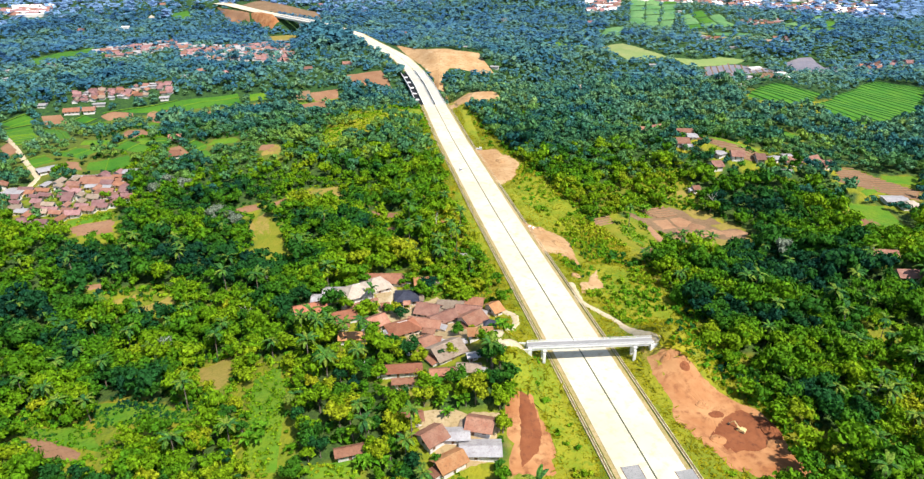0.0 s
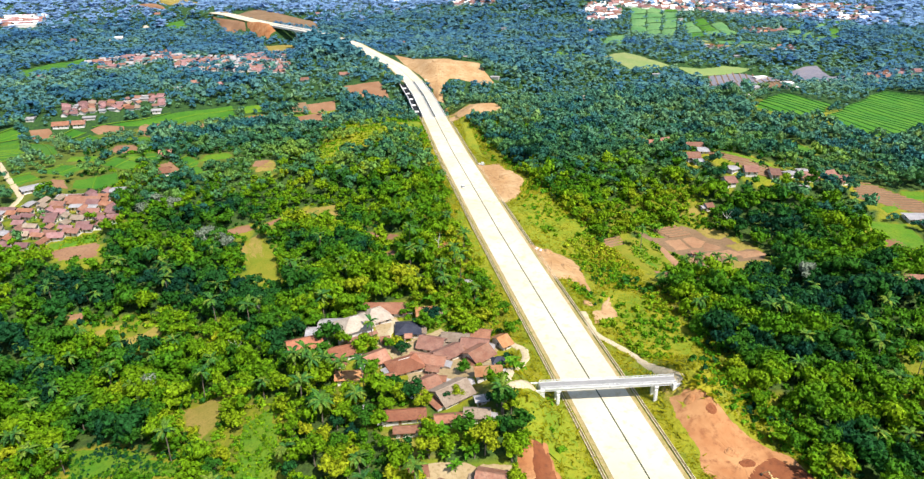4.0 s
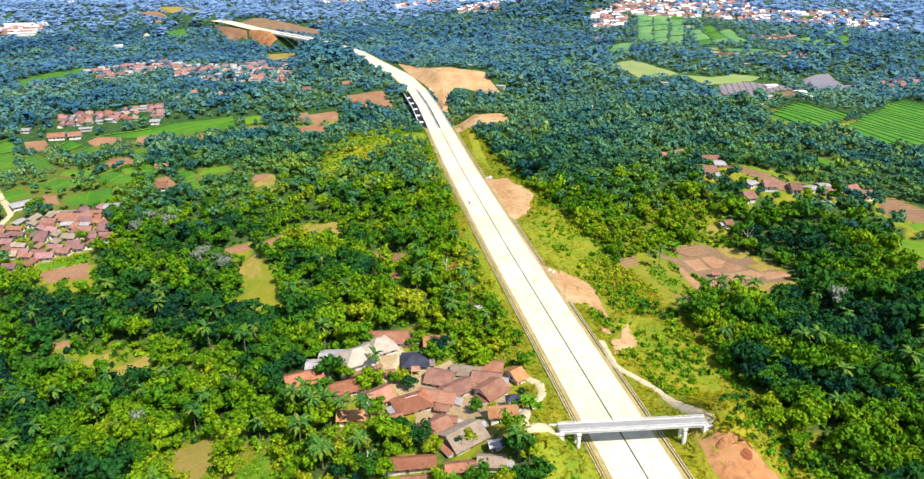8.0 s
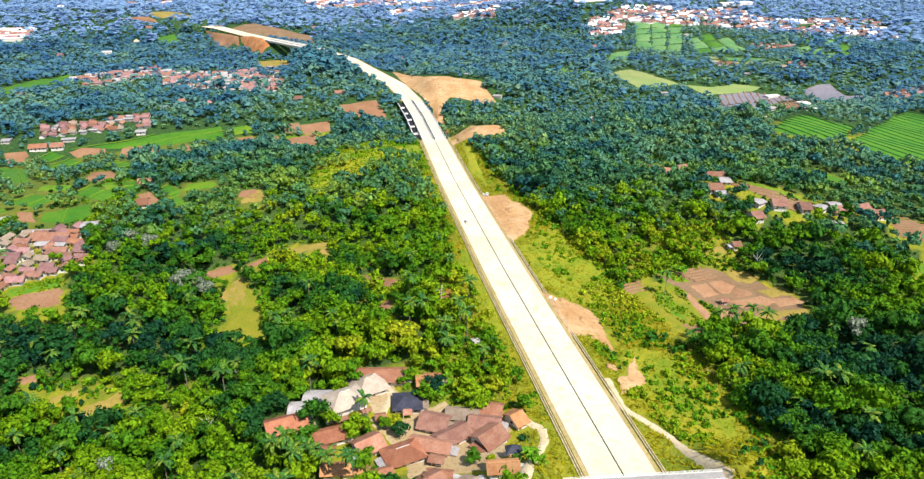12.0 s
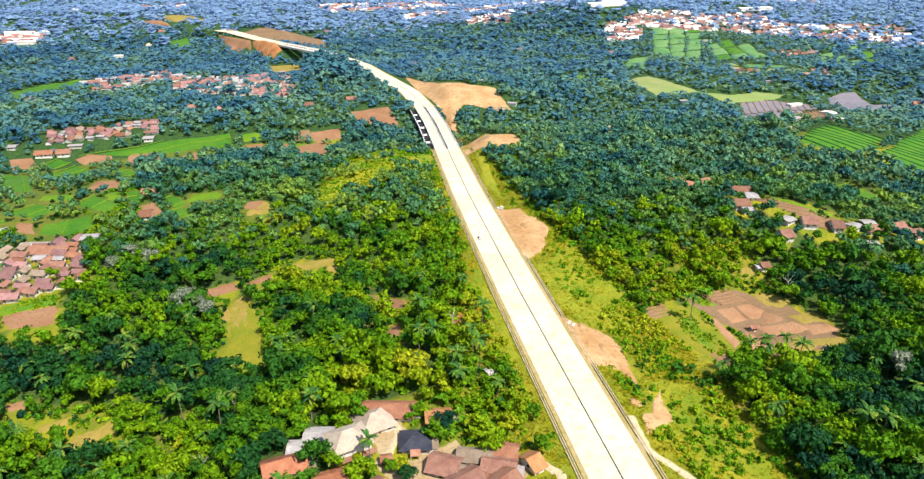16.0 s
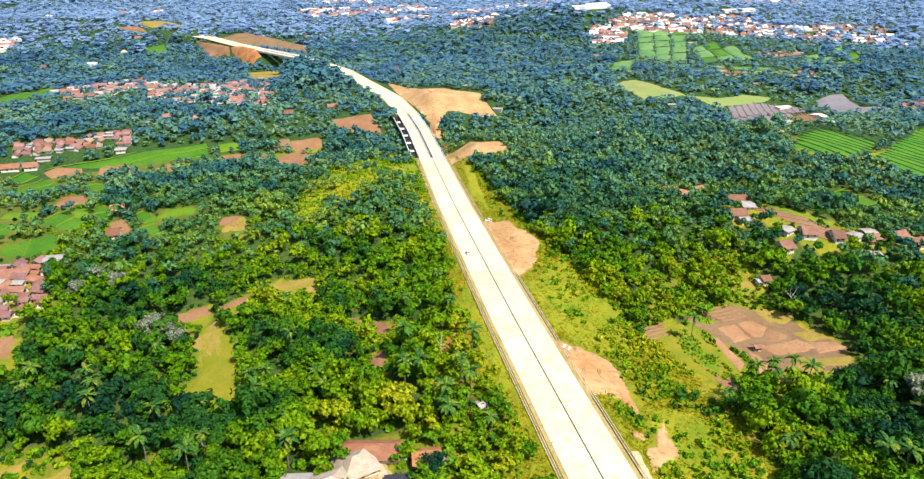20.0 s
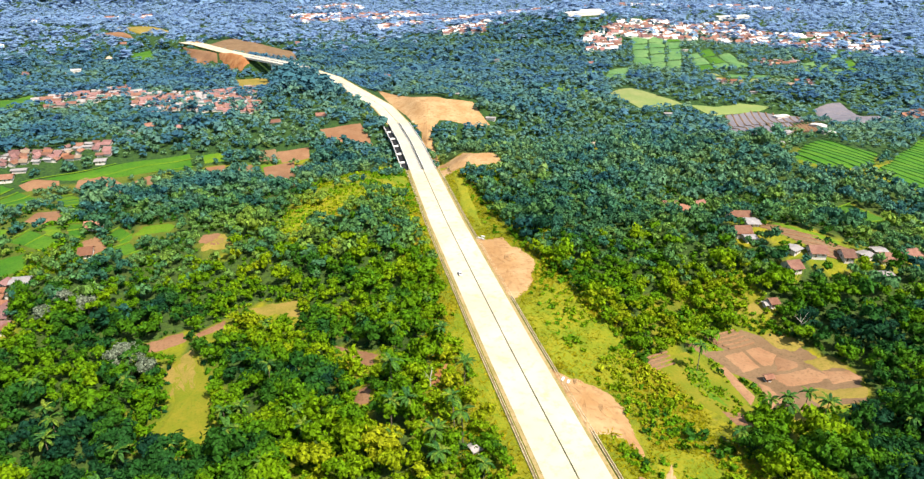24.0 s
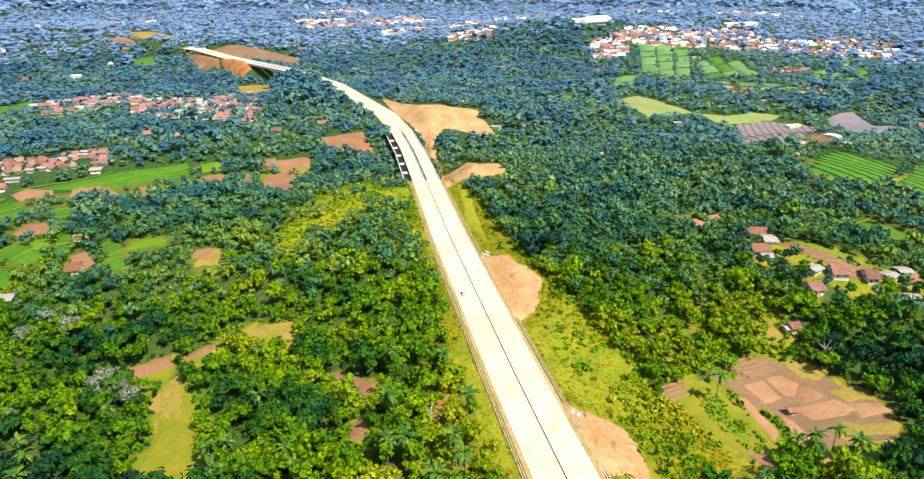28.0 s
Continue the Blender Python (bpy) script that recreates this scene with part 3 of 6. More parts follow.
def field(kind, *poly, low=1.0, rows=None):
    """A plot draped over the ground, with an uneven edge; some kinds carry raised beds."""
    POLYS.append((kind if low == 1.0 else "mosaic", poly))
    rng = np.random.default_rng(len(POLYS))
    P = np.array(poly, float)
    c = P.mean(0)
    far = math.hypot(c[0] + 80, c[1] + 150)
    step = 1.6 if far < 500 else 5.0
    edge = []
    for a, b in zip(P, np.roll(P, -1, 0)):
        n = max(2, int(np.linalg.norm(b - a) / step))
        for k in range(n):
            edge.append(a + (b - a) * k / n)
    edge = np.array(edge)
    big = rng.normal(0, 2.2 if kind in ("sand", "redsoil", "grass", "drygrass") else 0.5, max(4, len(edge) // 6))
    big = np.interp(np.arange(len(edge)) / len(edge) * len(big), np.arange(len(big) + 1), np.append(big, big[0]))
    wob = rng.normal(0, 0.4 if kind in ("paddy", "terrace", "beds", "tilled", "soil", "crop") else 0.15 if kind == "palesoil" else 0.6, len(edge))
    wob = sum(np.roll(wob, k) for k in range(3)) / 1.6 + big * (0.5 if low < 1 else 1.0)
    d = edge - c
    edge = c + d * (1 + (wob / np.maximum(np.linalg.norm(d, axis=1), 1)))[:, None]
    if kind in ("sand", "redsoil", "grass", "dug"):
        # earthworks stop at the drain
        o = edge[:, 0] - road_x(edge[:, 1])
        gap = HALF + (0.3 if kind == "sand" else 3.4 if c[1] < VIA0 - 20 else 1.0)
        edge[:, 0] = np.where(np.abs(o) < gap, road_x(edge[:, 1]) + np.sign(c[0] - float(road_x(c[1]))) * gap, edge[:, 0])
        d = edge - c
    rings = max(3, int(np.linalg.norm(d, axis=1).mean() / (step * 2)))
    over = any(k in ("mosaic", "redsoil") and bool(inside(p, c[0], c[1])) for k, p in POLYS[:-1])
    lift = (0.5 if kind == "dug" else 0.22 if far < 500 else 0.6 if far < 900 else 1.3 if far < 1100 else 3.0) * low + (0.28 if over else 0.2 if kind in ("sand", "redsoil") and far < 500 else 0.0)
    v, f, B = [(c[0], c[1], float(land(*c)) + lift)], [], len(edge)
    for r in range(1, rings + 1):
        q = c + (edge - c) * (r / rings)
        rough = rng.normal(0, 0.10 if kind in ("sand", "redsoil", "soil", "tilled") else 0.05, B) * (0.3 if low < 1 else 1.0)
        z = land(q[:, 0], q[:, 1]) + lift + (rough if r < rings else (-0.34 if over else -lift - 0.15))
        v += list(zip(q[:, 0], q[:, 1], z))
    for k in range(B):
        f.append((0, 1 + k, 1 + (k + 1) % B))
        for r in range(rings - 1):
            a, b = 1 + r * B + k, 1 + r * B + (k + 1) % B
            f.append((a, a + B, b + B, b))
    words = FIELD_WORDS[kind]
    ob = mesh_object("plot" if words[1] in ("field", "rice field") else words[1].replace(" ", "_"), v, f, SOILS[kind], smooth=True)
    tagged(ob, words[0], words[1], "plots of " + kind)
    if kind in ("terrace", "beds", "tilled", "paddy") and far < 900 and low == 1.0:
        # raised rows, each a low ridge across the plot
        a, b = P[0], P[1]
        u = (b - a) / np.linalg.norm(b - a)
        if rows:
            u = np.array(rows) / np.linalg.norm(rows)
            a = P[int(np.argmin(P @ u))]
        w = np.array([-u[1], u[0]])
        across = (P - a) @ w
        lo, hi, run = across.min(), across.max(), np.ptp(P @ u)
        gap = {"terrace": 5.5, "beds": 5.0, "tilled": 2.6, "crop": 3.0, "paddy": 9.0}[kind] * (1 if far < 400 else 1.6)
        for r in range(int(lo / gap), int(hi / gap) + 1):
            s = np.linspace(-run, run * 1.5, 120)
            q = a + u * s[:, None] + w * (r * gap)
            ok = inside(poly, q[:, 0], q[:, 1])
            if ok.sum() < 3:
                continue
            q = q[ok]
            z = land(q[:, 0], q[:, 1]) + lift
            hw, hh = {"terrace": (0.55, 0.4), "beds": (1.0, 0.4), "tilled": (0.5, 0.3), "crop": (0.7, 0.45), "paddy": (0.5, 0.35)}[kind]
            vv, ff = [], []
            for i in range(len(q)):
                for o, h in ((-hw, -0.1), (-hw * 0.6, hh), (hw * 0.6, hh), (hw, -0.1)):
                    vv.append((q[i, 0] + w[0] * o, q[i, 1] + w[1] * o, z[i] + h))
            for i in range(len(q) - 1):
                for k in range(3):
                    ff.append((4 * i + k, 4 * i + k + 1, 4 * i + 5 + k, 4 * i + 4 + k))
            mat = {"terrace": SOILS["furrow"], "beds": SOILS["tilled"], "tilled": SOILS["soil"], "crop": SOILS["crop"], "paddy": SOILS["crop"]}[kind]
            mesh_object("ridge", vv, ff, mat, ob)


def mosaic(corners, across, along, kinds, seed, hedge=0.11):
    """A plain cut up into small plots with hedge gaps between them."""
    rng = random.Random(seed)
    A, B, C, D = (np.array(p, float) for p in corners)

    def at(u, v):
        p = (A * (1 - u) + B * u) * (1 - v) + (D * (1 - u) + C * u) * v
        return float(p[0]), float(p[1])
    for i in range(across):
        cuts = sorted([0.0, 1.0] + [(j + rng.uniform(-0.3, 0.3)) / along for j in range(1, along)])
        for v0, v1 in zip(cuts, cuts[1:]):
            if rng.random() < 0.2:
                continue
            u0, u1, g = (i + hedge) / across, (i + 1 - hedge) / across, (v1 - v0) * hedge
            field(rng.choice(kinds), at(u0, v0 + g), at(u1, v0 + g), at(u1, v1 - g), at(u0, v1 - g), low=0.5)


mosaic(((-165, 535), (-95, 545), (-85, 460), (-150, 450)), 3, 3, ("crop", "tilled", "soil"), 32)
mosaic(((-440, 735), (-380, 850), (-350, 790), (-405, 690)), 3, 3, ("paddy", "crop"), 36)
field('tilled', (80.5, 143.7), (116.3, 152.7), (134.7, 134.9), (143.9, 106.7), (129.6, 89.8), (95.6, 88.5), (94.4, 108.2), (87.4, 127.2), low=0.9)
field('paddy', (-295.6, 498.3), (-227.1, 522.2), (-169.3, 538.6), (-164.4, 508.4), (-213.7, 498.6))
field('soil', (-253.9, 486.8), (-254.2, 510.3), (-234.6, 511.4), (-210.2, 476.8), (-207.1, 410.3), (-243.6, 466.8))
field('soil', (-214.3, 486.4), (-198.6, 497.9), (-191.7, 490.8), (-184.5, 434.7), (-198.9, 443.2))
field('soil', (-297.1, 494.7), (-287.2, 503.1), (-267.4, 499.3), (-264.9, 487.5), (-287.2, 483))
field('soil', (-338.1, 474.2), (-347.1, 495), (-331, 500.6), (-318.8, 482.2))
field('soil', (-242.3, 348.1), (-242.6, 374.5), (-230, 377.4), (-218.4, 347.2), (-232.3, 338.5))
field('crop', (-229.1, 335.5), (-218, 342.6), (-211.7, 322.4), (-220.4, 319.5))
field('paddy', (-314.8, 457), (-292.1, 483.9), (-262.3, 459.3), (-251.4, 384.2), (-268.5, 372.5))
field('paddy', (-300.3, 362.1), (-343.5, 465.2), (-319, 457), (-274.6, 350))
field('paddy', (-262.7, 463.9), (-247.2, 462.7), (-215.7, 383.9), (-229.1, 381.5))
field('paddy', (-240.6, 317.4), (-232.8, 333.5), (-208.7, 311), (-217.5, 301.1))
field('paddy', (-250.1, 278.8), (-251.9, 293.8), (-224.2, 301.1), (-218, 283), (-227, 274.4))
field('paddy', (-216.2, 342.6), (-207.3, 346.9), (-198.9, 316.6), (-207.3, 311))
field('soil', (-265.4, 287.3), (-266.5, 299.4), (-256.5, 296.2), (-248.9, 277))
field('paddy', (-189.4, 322.3), (-184.1, 333.1), (-171.9, 314.4), (-176.9, 301.7))
field('paddy', (-181.7, 299.8), (-174.4, 307.6), (-164.9, 291), (-174.5, 287.5))
field('crop', (-175.6, 315.1), (-172.5, 330.2), (-155.7, 331.5), (-149.3, 324.3), (-154, 316.9))
field('soil', (-137.5, 297), (-135.5, 308.7), (-125.6, 309), (-117.3, 290.2), (-126.2, 288.6))
field('soil', (-201.1, 310.8), (-194.4, 320.2), (-184.1, 299.8), (-190.6, 285.1))
field('paddy', (-319, 485.8), (-309.6, 498.1), (-297.3, 489.9), (-308.1, 476))
field('paddy', (-279.7, 313.5), (-266.5, 328.4), (-245.7, 317.3), (-257.3, 300.6))
field('crop', (-266.4, 333.5), (-266.4, 344.1), (-246.1, 336.6), (-244.8, 326))
field('paddy', (-370.4, 467.8), (-349.2, 475), (-302.5, 363.1), (-314.4, 345.2))
field('paddy', (-296.8, 303.7), (-283.2, 314.2), (-271.6, 300.1), (-286.3, 285.3))
field('paddy', (-379.7, 480.6), (-359.6, 499.2), (-345.4, 480.5), (-362.9, 470.8))
field('soil', (-99, 535.7), (-67.8, 539.4), (-69.1, 519.5), (-93.7, 514.1))
field('soil', (-108.7, 502.9), (-82.7, 516.3), (-81.5, 386.8), (-105.5, 462.6))
field('soil', (-57.5, 579.4), (-15.4, 593.7), (-8.5, 541), (-49.8, 552.4))
field('soil', (-325.5, 347.2), (-327.1, 367.8), (-305.7, 330.9), (-310.9, 315.6))
field('soil', (-237.1, 186.5), (-210.1, 190.5), (-204.6, 171.8), (-227.1, 172))
field('crop', (-239.5, 194.9), (-212.3, 200.7), (-208.5, 190.2), (-235.2, 185.3))
field('soil', (-202, 14.3), (-198.1, 16.4), (-176, -4.8), (-175.2, -10.4), (-190.6, -4.1))
field('drygrass', (-146.4, 40), (-133.7, 40.5), (-129.6, 20), (-135.5, 11.6), (-144.6, 28.8))
field('soil', (-210.6, 122.3), (-202.1, 125.5), (-199.5, 119.5), (-206.9, 117.4))
field('drygrass', (-183.3, 103.5), (-166.7, 108.8), (-164.1, 100.3), (-179.6, 97.3))
field('drygrass', (-197.5, 109.9), (-183.8, 114), (-183.1, 109.8), (-195.4, 106))
field('crop', (-122.5, 17.8), (-111.8, 24), (-112.1, -18.7), (-118.6, -34.1), (-121.8, -25.7))
field('crop', (-211.3, 23.7), (-176.7, 10.3), (-167.6, -8.7), (-202.7, 13.7))
field('crop', (-104.6, -38.7), (-87.3, -39.7), (-86.2, -47.6), (-103, -43.8))
field('crop', (-171.7, 21.6), (-141.2, 2.1), (-137.8, -6.8), (-169.1, 11.6))
field('soil', (-151.6, 197.6), (-148.4, 189), (-129.4, 197.5), (-132, 206.9))
field('soil', (-129.7, 202.2), (-114.9, 217.1), (-110.9, 209.1), (-127.3, 199))
field('drygrass', (-134.8, 182.6), (-127.1, 190.7), (-118.8, 153.1), (-132.9, 152.3))
field('drygrass', (-100.4, 226.3), (-82, 222.3), (-81.6, 211.1), (-97.3, 215.4))
field('soil', (-68.5, 175.9), (-49, 155.7), (-53.8, 141.1), (-59.9, 151.8))
field('soil', (-63.5, 129.4), (-54.2, 132.8), (-57.7, 117), (-63.8, 118.8))
field('redsoil', (-32.9, 127.5), (-25.1, 138.6), (-30.2, 126.3), (-35.8, 114.1))
field('drygrass', (-136.7, 290.4), (-123.3, 310.8), (-117.4, 285.7), (-133, 284.5))
field('tilled', (94.4, 148), (112.4, 152.1), (117, 141.2), (101.1, 138.8))
field('palesoil', (95.3, 133.7), (107.1, 137.4), (106.8, 123.9), (94.8, 118.9))
field('palesoil', (108.7, 138.1), (116.5, 139.8), (121.2, 132.5), (113.2, 125.2), (108.2, 124.7))
field('drygrass', (125.9, 141.9), (131.9, 141.6), (135.5, 135.3), (128.1, 133.6), (125.7, 135.9))
field('palesoil', (105.8, 117.6), (126.3, 119.5), (131.8, 112.5), (123.3, 108.4), (107.2, 108))
field('palesoil', (130.5, 116.5), (140.8, 113.2), (141.2, 106.6), (126.9, 106.1))
field('palesoil', (86.4, 125.6), (90.6, 127.9), (88.8, 101.6), (82.4, 95.7))
field('palesoil', (96.7, 112.7), (99.4, 109.7), (97.4, 96.4), (87.4, 93))
field('drygrass', (105.6, 98.8), (119.5, 104.3), (136.7, 100.5), (130.2, 92.8), (109.9, 91.2))
field('drygrass', (128.6, 125.5), (139.5, 123.9), (140.9, 115.6), (131, 117.1))
field('crop', (67.5, 128.6), (77.9, 132.8), (80.5, 99.5), (72.5, 91.8), (69, 103.4))
field('soil', (68.4, 97.3), (76.2, 96.9), (76.5, 85), (69.6, 84.7))
field('paddy', (104.8, 85.7), (118.8, 87.6), (106.6, 77.5), (99.7, 80))
field('crop', (86.8, 144.9), (93, 147.2), (98.5, 138.4), (89.7, 136.6))
field('tilled', (56.9, 134.5), (70.2, 137.6), (68.8, 126.5), (56.7, 127.1))
field('soil', (119.8, 130.8), (125.6, 125.2), (123.6, 121.1), (110.3, 119.8))
field('drygrass', (126.7, 164.2), (142, 164.8), (136.6, 157.1), (126.2, 158.9))
field('drygrass', (93.3, 90.1), (98.1, 91.5), (101.6, 84.7), (90.2, 82.3))
field('tilled', (166.9, 226.9), (181.4, 216.1), (209.2, 184), (188.3, 181.6))
field('crop', (176.1, 231.7), (188.6, 215.1), (205.9, 195.1), (195.2, 191.4))
field('tilled', (248.7, 176.5), (263.6, 172.9), (275.1, 127.3), (260.8, 112.5), (235, 152))
field('crop', (236.3, 137.4), (256.9, 143.7), (253.9, 134.4), (235.7, 129))
field('crop', (219.4, 129.1), (237.5, 116.5), (223.8, 73.8), (202.6, 77.9))
field('soil', (212.2, 110.3), (220.5, 106), (211.9, 79.7), (197.7, 84.9))
field('crop', (272.1, 161.1), (295.5, 151.7), (281.8, 137), (266.3, 149.2))
field('paddy', (247.6, 257.1), (276.6, 269.4), (278.9, 239.1), (247.5, 219.6))
field('crop', (209.7, 718), (259.9, 723.3), (278.8, 690.5), (230.2, 687.3))
field('paddy', (-434.2, 730.3), (-381.9, 824.9), (-363.4, 784.1), (-407.2, 689.2))
field('paddy', (-329.3, 1111.8), (-305, 1147.4), (-287.9, 1075.1), (-319.5, 1075.5))
field('ripe', (292, 681.8), (332.1, 702.7), (340.7, 638.7), (355.7, 610.8), (322, 603.8), (293.7, 599.4), (287.4, 639.8))
field('ripe', (358.2, 609.2), (382.2, 603.9), (428.9, 612.3), (461.4, 598.3), (445.7, 590.5), (397.4, 584.5), (368.3, 580.7))
field('beds', (390.6, 581.8), (431.1, 594), (456.6, 581.5), (481.4, 560.3), (388, 471.2), (326.8, 429.5), (324.6, 474.8), rows=(-0.4, -0.9))
field('beds', (514.5, 592.6), (564.8, 609.1), (530.3, 494.7), (478.1, 470.9), (450.2, 491.5), rows=(-0.4, -0.9))
field('tilled', (388.8, 479.8), (443.7, 501.7), (397, 428.9), (352.9, 419), rows=(-0.4, -0.9))
field('terrace', (336.3, 391.7), (361.3, 400.4), (381.8, 356.7), (341.9, 320.4), (314.6, 322.8), (297.6, 355.4), rows=(0.2, -1))
field('terrace', (340.3, 317.4), (398.4, 354.8), (490.5, 414.3), (515.7, 376.2), (432.1, 289.9), (363.6, 257.3), (343.8, 273.5), (334.9, 299.1), rows=(0.2, -1))
field('tilled', (-245.2, 1141.7), (-185.5, 1269.1), (-74.4, 1143.2), (-71.4, 1052.3), (-147.1, 1125.7))
field('soil', (-253.2, 1130.7), (-190.5, 1038.4), (-190.5, 1021.5), (-226.3, 1050.3))
field('redsoil', (-186.7, 1032.7), (-143.7, 988.8), (-129.5, 977), (-152.1, 959.6), (-184.8, 1006.2))
field('drygrass', (-160.4, 926.6), (-120.8, 930.8), (-85.4, 842.8), (-108.5, 800.1), (-145.7, 826.6))
mosaic(((477.7, 998.8), (581, 1013.3), (457.9, 793.1), (390, 803.7)), 3, 5, ("sage", "sage", "sage", "paddy"), 34, 0.04)
mosaic(((511.7, 878.2), (609.6, 937.6), (562.4, 784.6), (468.1, 768.6)), 3, 3, ("sage", "sage", "paddy"), 35, 0.04)
mosaic(((686.2, 841.5), (891.8, 972.8), (676.6, 706.8), (586.2, 699.3)), 4, 5, ("sage", "sage", "paddy"), 37, 0.05)
mosaic(((310.7, 804.8), (390.4, 820.7), (349.4, 745.7), (291.8, 759.2)), 2, 2, ("sage",), 38, 0.04)
mosaic(((462, 765.2), (588.6, 697.3), (526.7, 688.9), (459.6, 704.8)), 4, 2, ("ripe", "sage", "drygrass"), 39)
field('sand', (37.1, 466), (64.9, 460.6), (79.9, 426.7), (77, 406.9), (33.5, 403.6))
field('sand', (19.4, 777.1), (32, 721.1), (45.6, 665.5), (81.7, 625.5), (107.1, 617.8), (114, 568), (93.4, 563), (62.6, 576.5), (50.3, 561.6), (36.9, 499.6), (40.3, 565.4), (32.6, 612.4), (22, 681.5))
field('drygrass', (-430.9, 1469.3), (-366.3, 1507.7), (-298.1, 1362.5), (-353.6, 1325.4))
field('soil', (-427.7, 1309.8), (-393.5, 1270.6), (-343.8, 1224.8), (-362.5, 1274.5))
field('sand', (15.2, 270.3), (35.7, 267.4), (45.9, 234.3), (34.4, 208), (19, 187.9), (9.7, 191.8))
field('sand', (10.7, 132.1), (23.3, 122.9), (34, 115.6), (30.5, 86.7), (10.8, 87), (10.4, 113.3))
field('redsoil', (18.9, -7), (24.5, -10.9), (39, -22.8), (51, -39.6), (48, -66.2), (23.9, -64.7), (16.2, -41.9))
field('redsoil', (-35.4, -23.1), (-26.6, -19.8), (-28.3, -42.4), (-29.6, -56.2), (-44.6, -53.8))
field('sand', (29, 112.9), (34.8, 93), (27.7, 74.8), (22.9, 82.8), (21.9, 107))
field('sand', (19.1, 56.9), (37, 75), (31.4, 54.5), (16, 45.1))
field('dug', (25.6, -46.8), (34.9, -39.7), (42, -37.8), (48.1, -43.3), (44.6, -51.9), (37.9, -54.7), (27.7, -55.8))
field('dug', (-32.5, -25), (-29.6, -26.5), (-30.4, -36), (-33.5, -47), (-39.5, -50), (-37, -36))
field('grass', (-97, 299.1), (-61, 379.8), (-7.1, 461.3), (9, 465.5), (-0, 369.9), (-29.1, 341.4), (-46.4, 310.4), (-74.1, 300.1), (-90.5, 293.4))
field('grass', (30.5, 81.9), (47.9, 75.2), (53.3, 26.4), (25.3, -9.1), (22.5, 43.7))
field('grass', (-34, -10.2), (-14.1, 4.3), (-16.7, -46.9), (-19.6, -59), (-28.8, -56.4), (-27.7, -42.4), (-24.9, -17.8), (-34.6, -21.7))
field('grass', (21.5, 181.2), (48.9, 212.8), (55.8, 150.2), (46.7, 122), (24.1, 124.9), (12.2, 136.4))
field('grass', (14.3, 168.1), (38.5, 188.2), (48.1, 140.1), (43, 104), (29, 129.2))
field('grass', (-20.3, 171.4), (-10.1, 188.5), (-11, 120.1), (-13.1, 93), (-18.5, 94))
field('grass', (38.5, 422.2), (41.1, 375.9), (27.6, 278), (23.6, 320))
field('meadow', (-134.7, 185.9), (-124.9, 187.8), (-116.9, 161), (-112.2, 139), (-109, 122.4), (-133.6, 130.4), (-130.3, 150.3))
field('crop', (-120.3, 16.9), (-109.2, 9.6), (-110.3, -18.9), (-111.6, -41.1), (-123.7, -37), (-120.6, -17.7))
field('crop', (-184.7, 30.1), (-166.3, 24.5), (-148.8, 10.6), (-159.6, 4.5), (-176.4, 8.8))
field('drygrass', (-108.2, 224.5), (-94.9, 226.1), (-80.1, 214), (-81.4, 207.3), (-97.1, 213.3))
field('meadow', (59.1, 136.7), (79.5, 139.5), (83.9, 119.7), (83, 93), (71.5, 86.9), (63.6, 98.3), (61.4, 119.6))
field('sand', (42, 569.8), (50.2, 563.4), (34.9, 422.5), (36, 397.5), (26.3, 392.9), (37.2, 486.8))
field('yard', (-73.1, 62.8), (-63.4, 68.4), (-62.4, 57.9), (-72.6, 45.7))
field('yard', (-74.7, 45.6), (-46.9, 55.3), (-40.3, 43.1), (-23.1, 39.9), (-37.9, 10.9), (-66.2, 13.9), (-66.6, 25.9))
field('yard', (-72, -25.8), (-55.7, -26.2), (-41, -30.6), (-47.7, -49), (-62.1, -49))


def mound(x, y, rx, ry, high, kind, seed, label):
    """A heap of loose earth with a lumpy top."""
    rng = np.random.default_rng(seed)
    n, rings = 22, 7
    lump = rng.normal(0, 1, (rings + 1, n))
    lump = (lump + np.roll(lump, 1, 1) + np.roll(lump, -1, 1)) / 2.2
    v, f = [], []
    for r in range(rings + 1):
        k = r / rings
        for i in range(n):
            a = 6.2832 * i / n
            w = 1 + 0.10 * lump[rings, i]
            px, py = x + math.cos(a) * rx * k * w, y + math.sin(a) * ry * k * w
            v.append((px, py, float(land(px, py)) + 0.35 + high * (1 - k * k) * (1 + 0.16 * lump[r, i]) - 0.6 * (r == rings)))
    for r in range(rings):
        f += [(r * n + i, r * n + (i + 1) % n, (r + 1) * n + (i + 1) % n, (r + 1) * n + i)[::-1] for i in range(n)]
    tagged(mesh_object("soil_mound", v, f, SOILS[kind]), label, "earth mound", "mounds of dug earth")


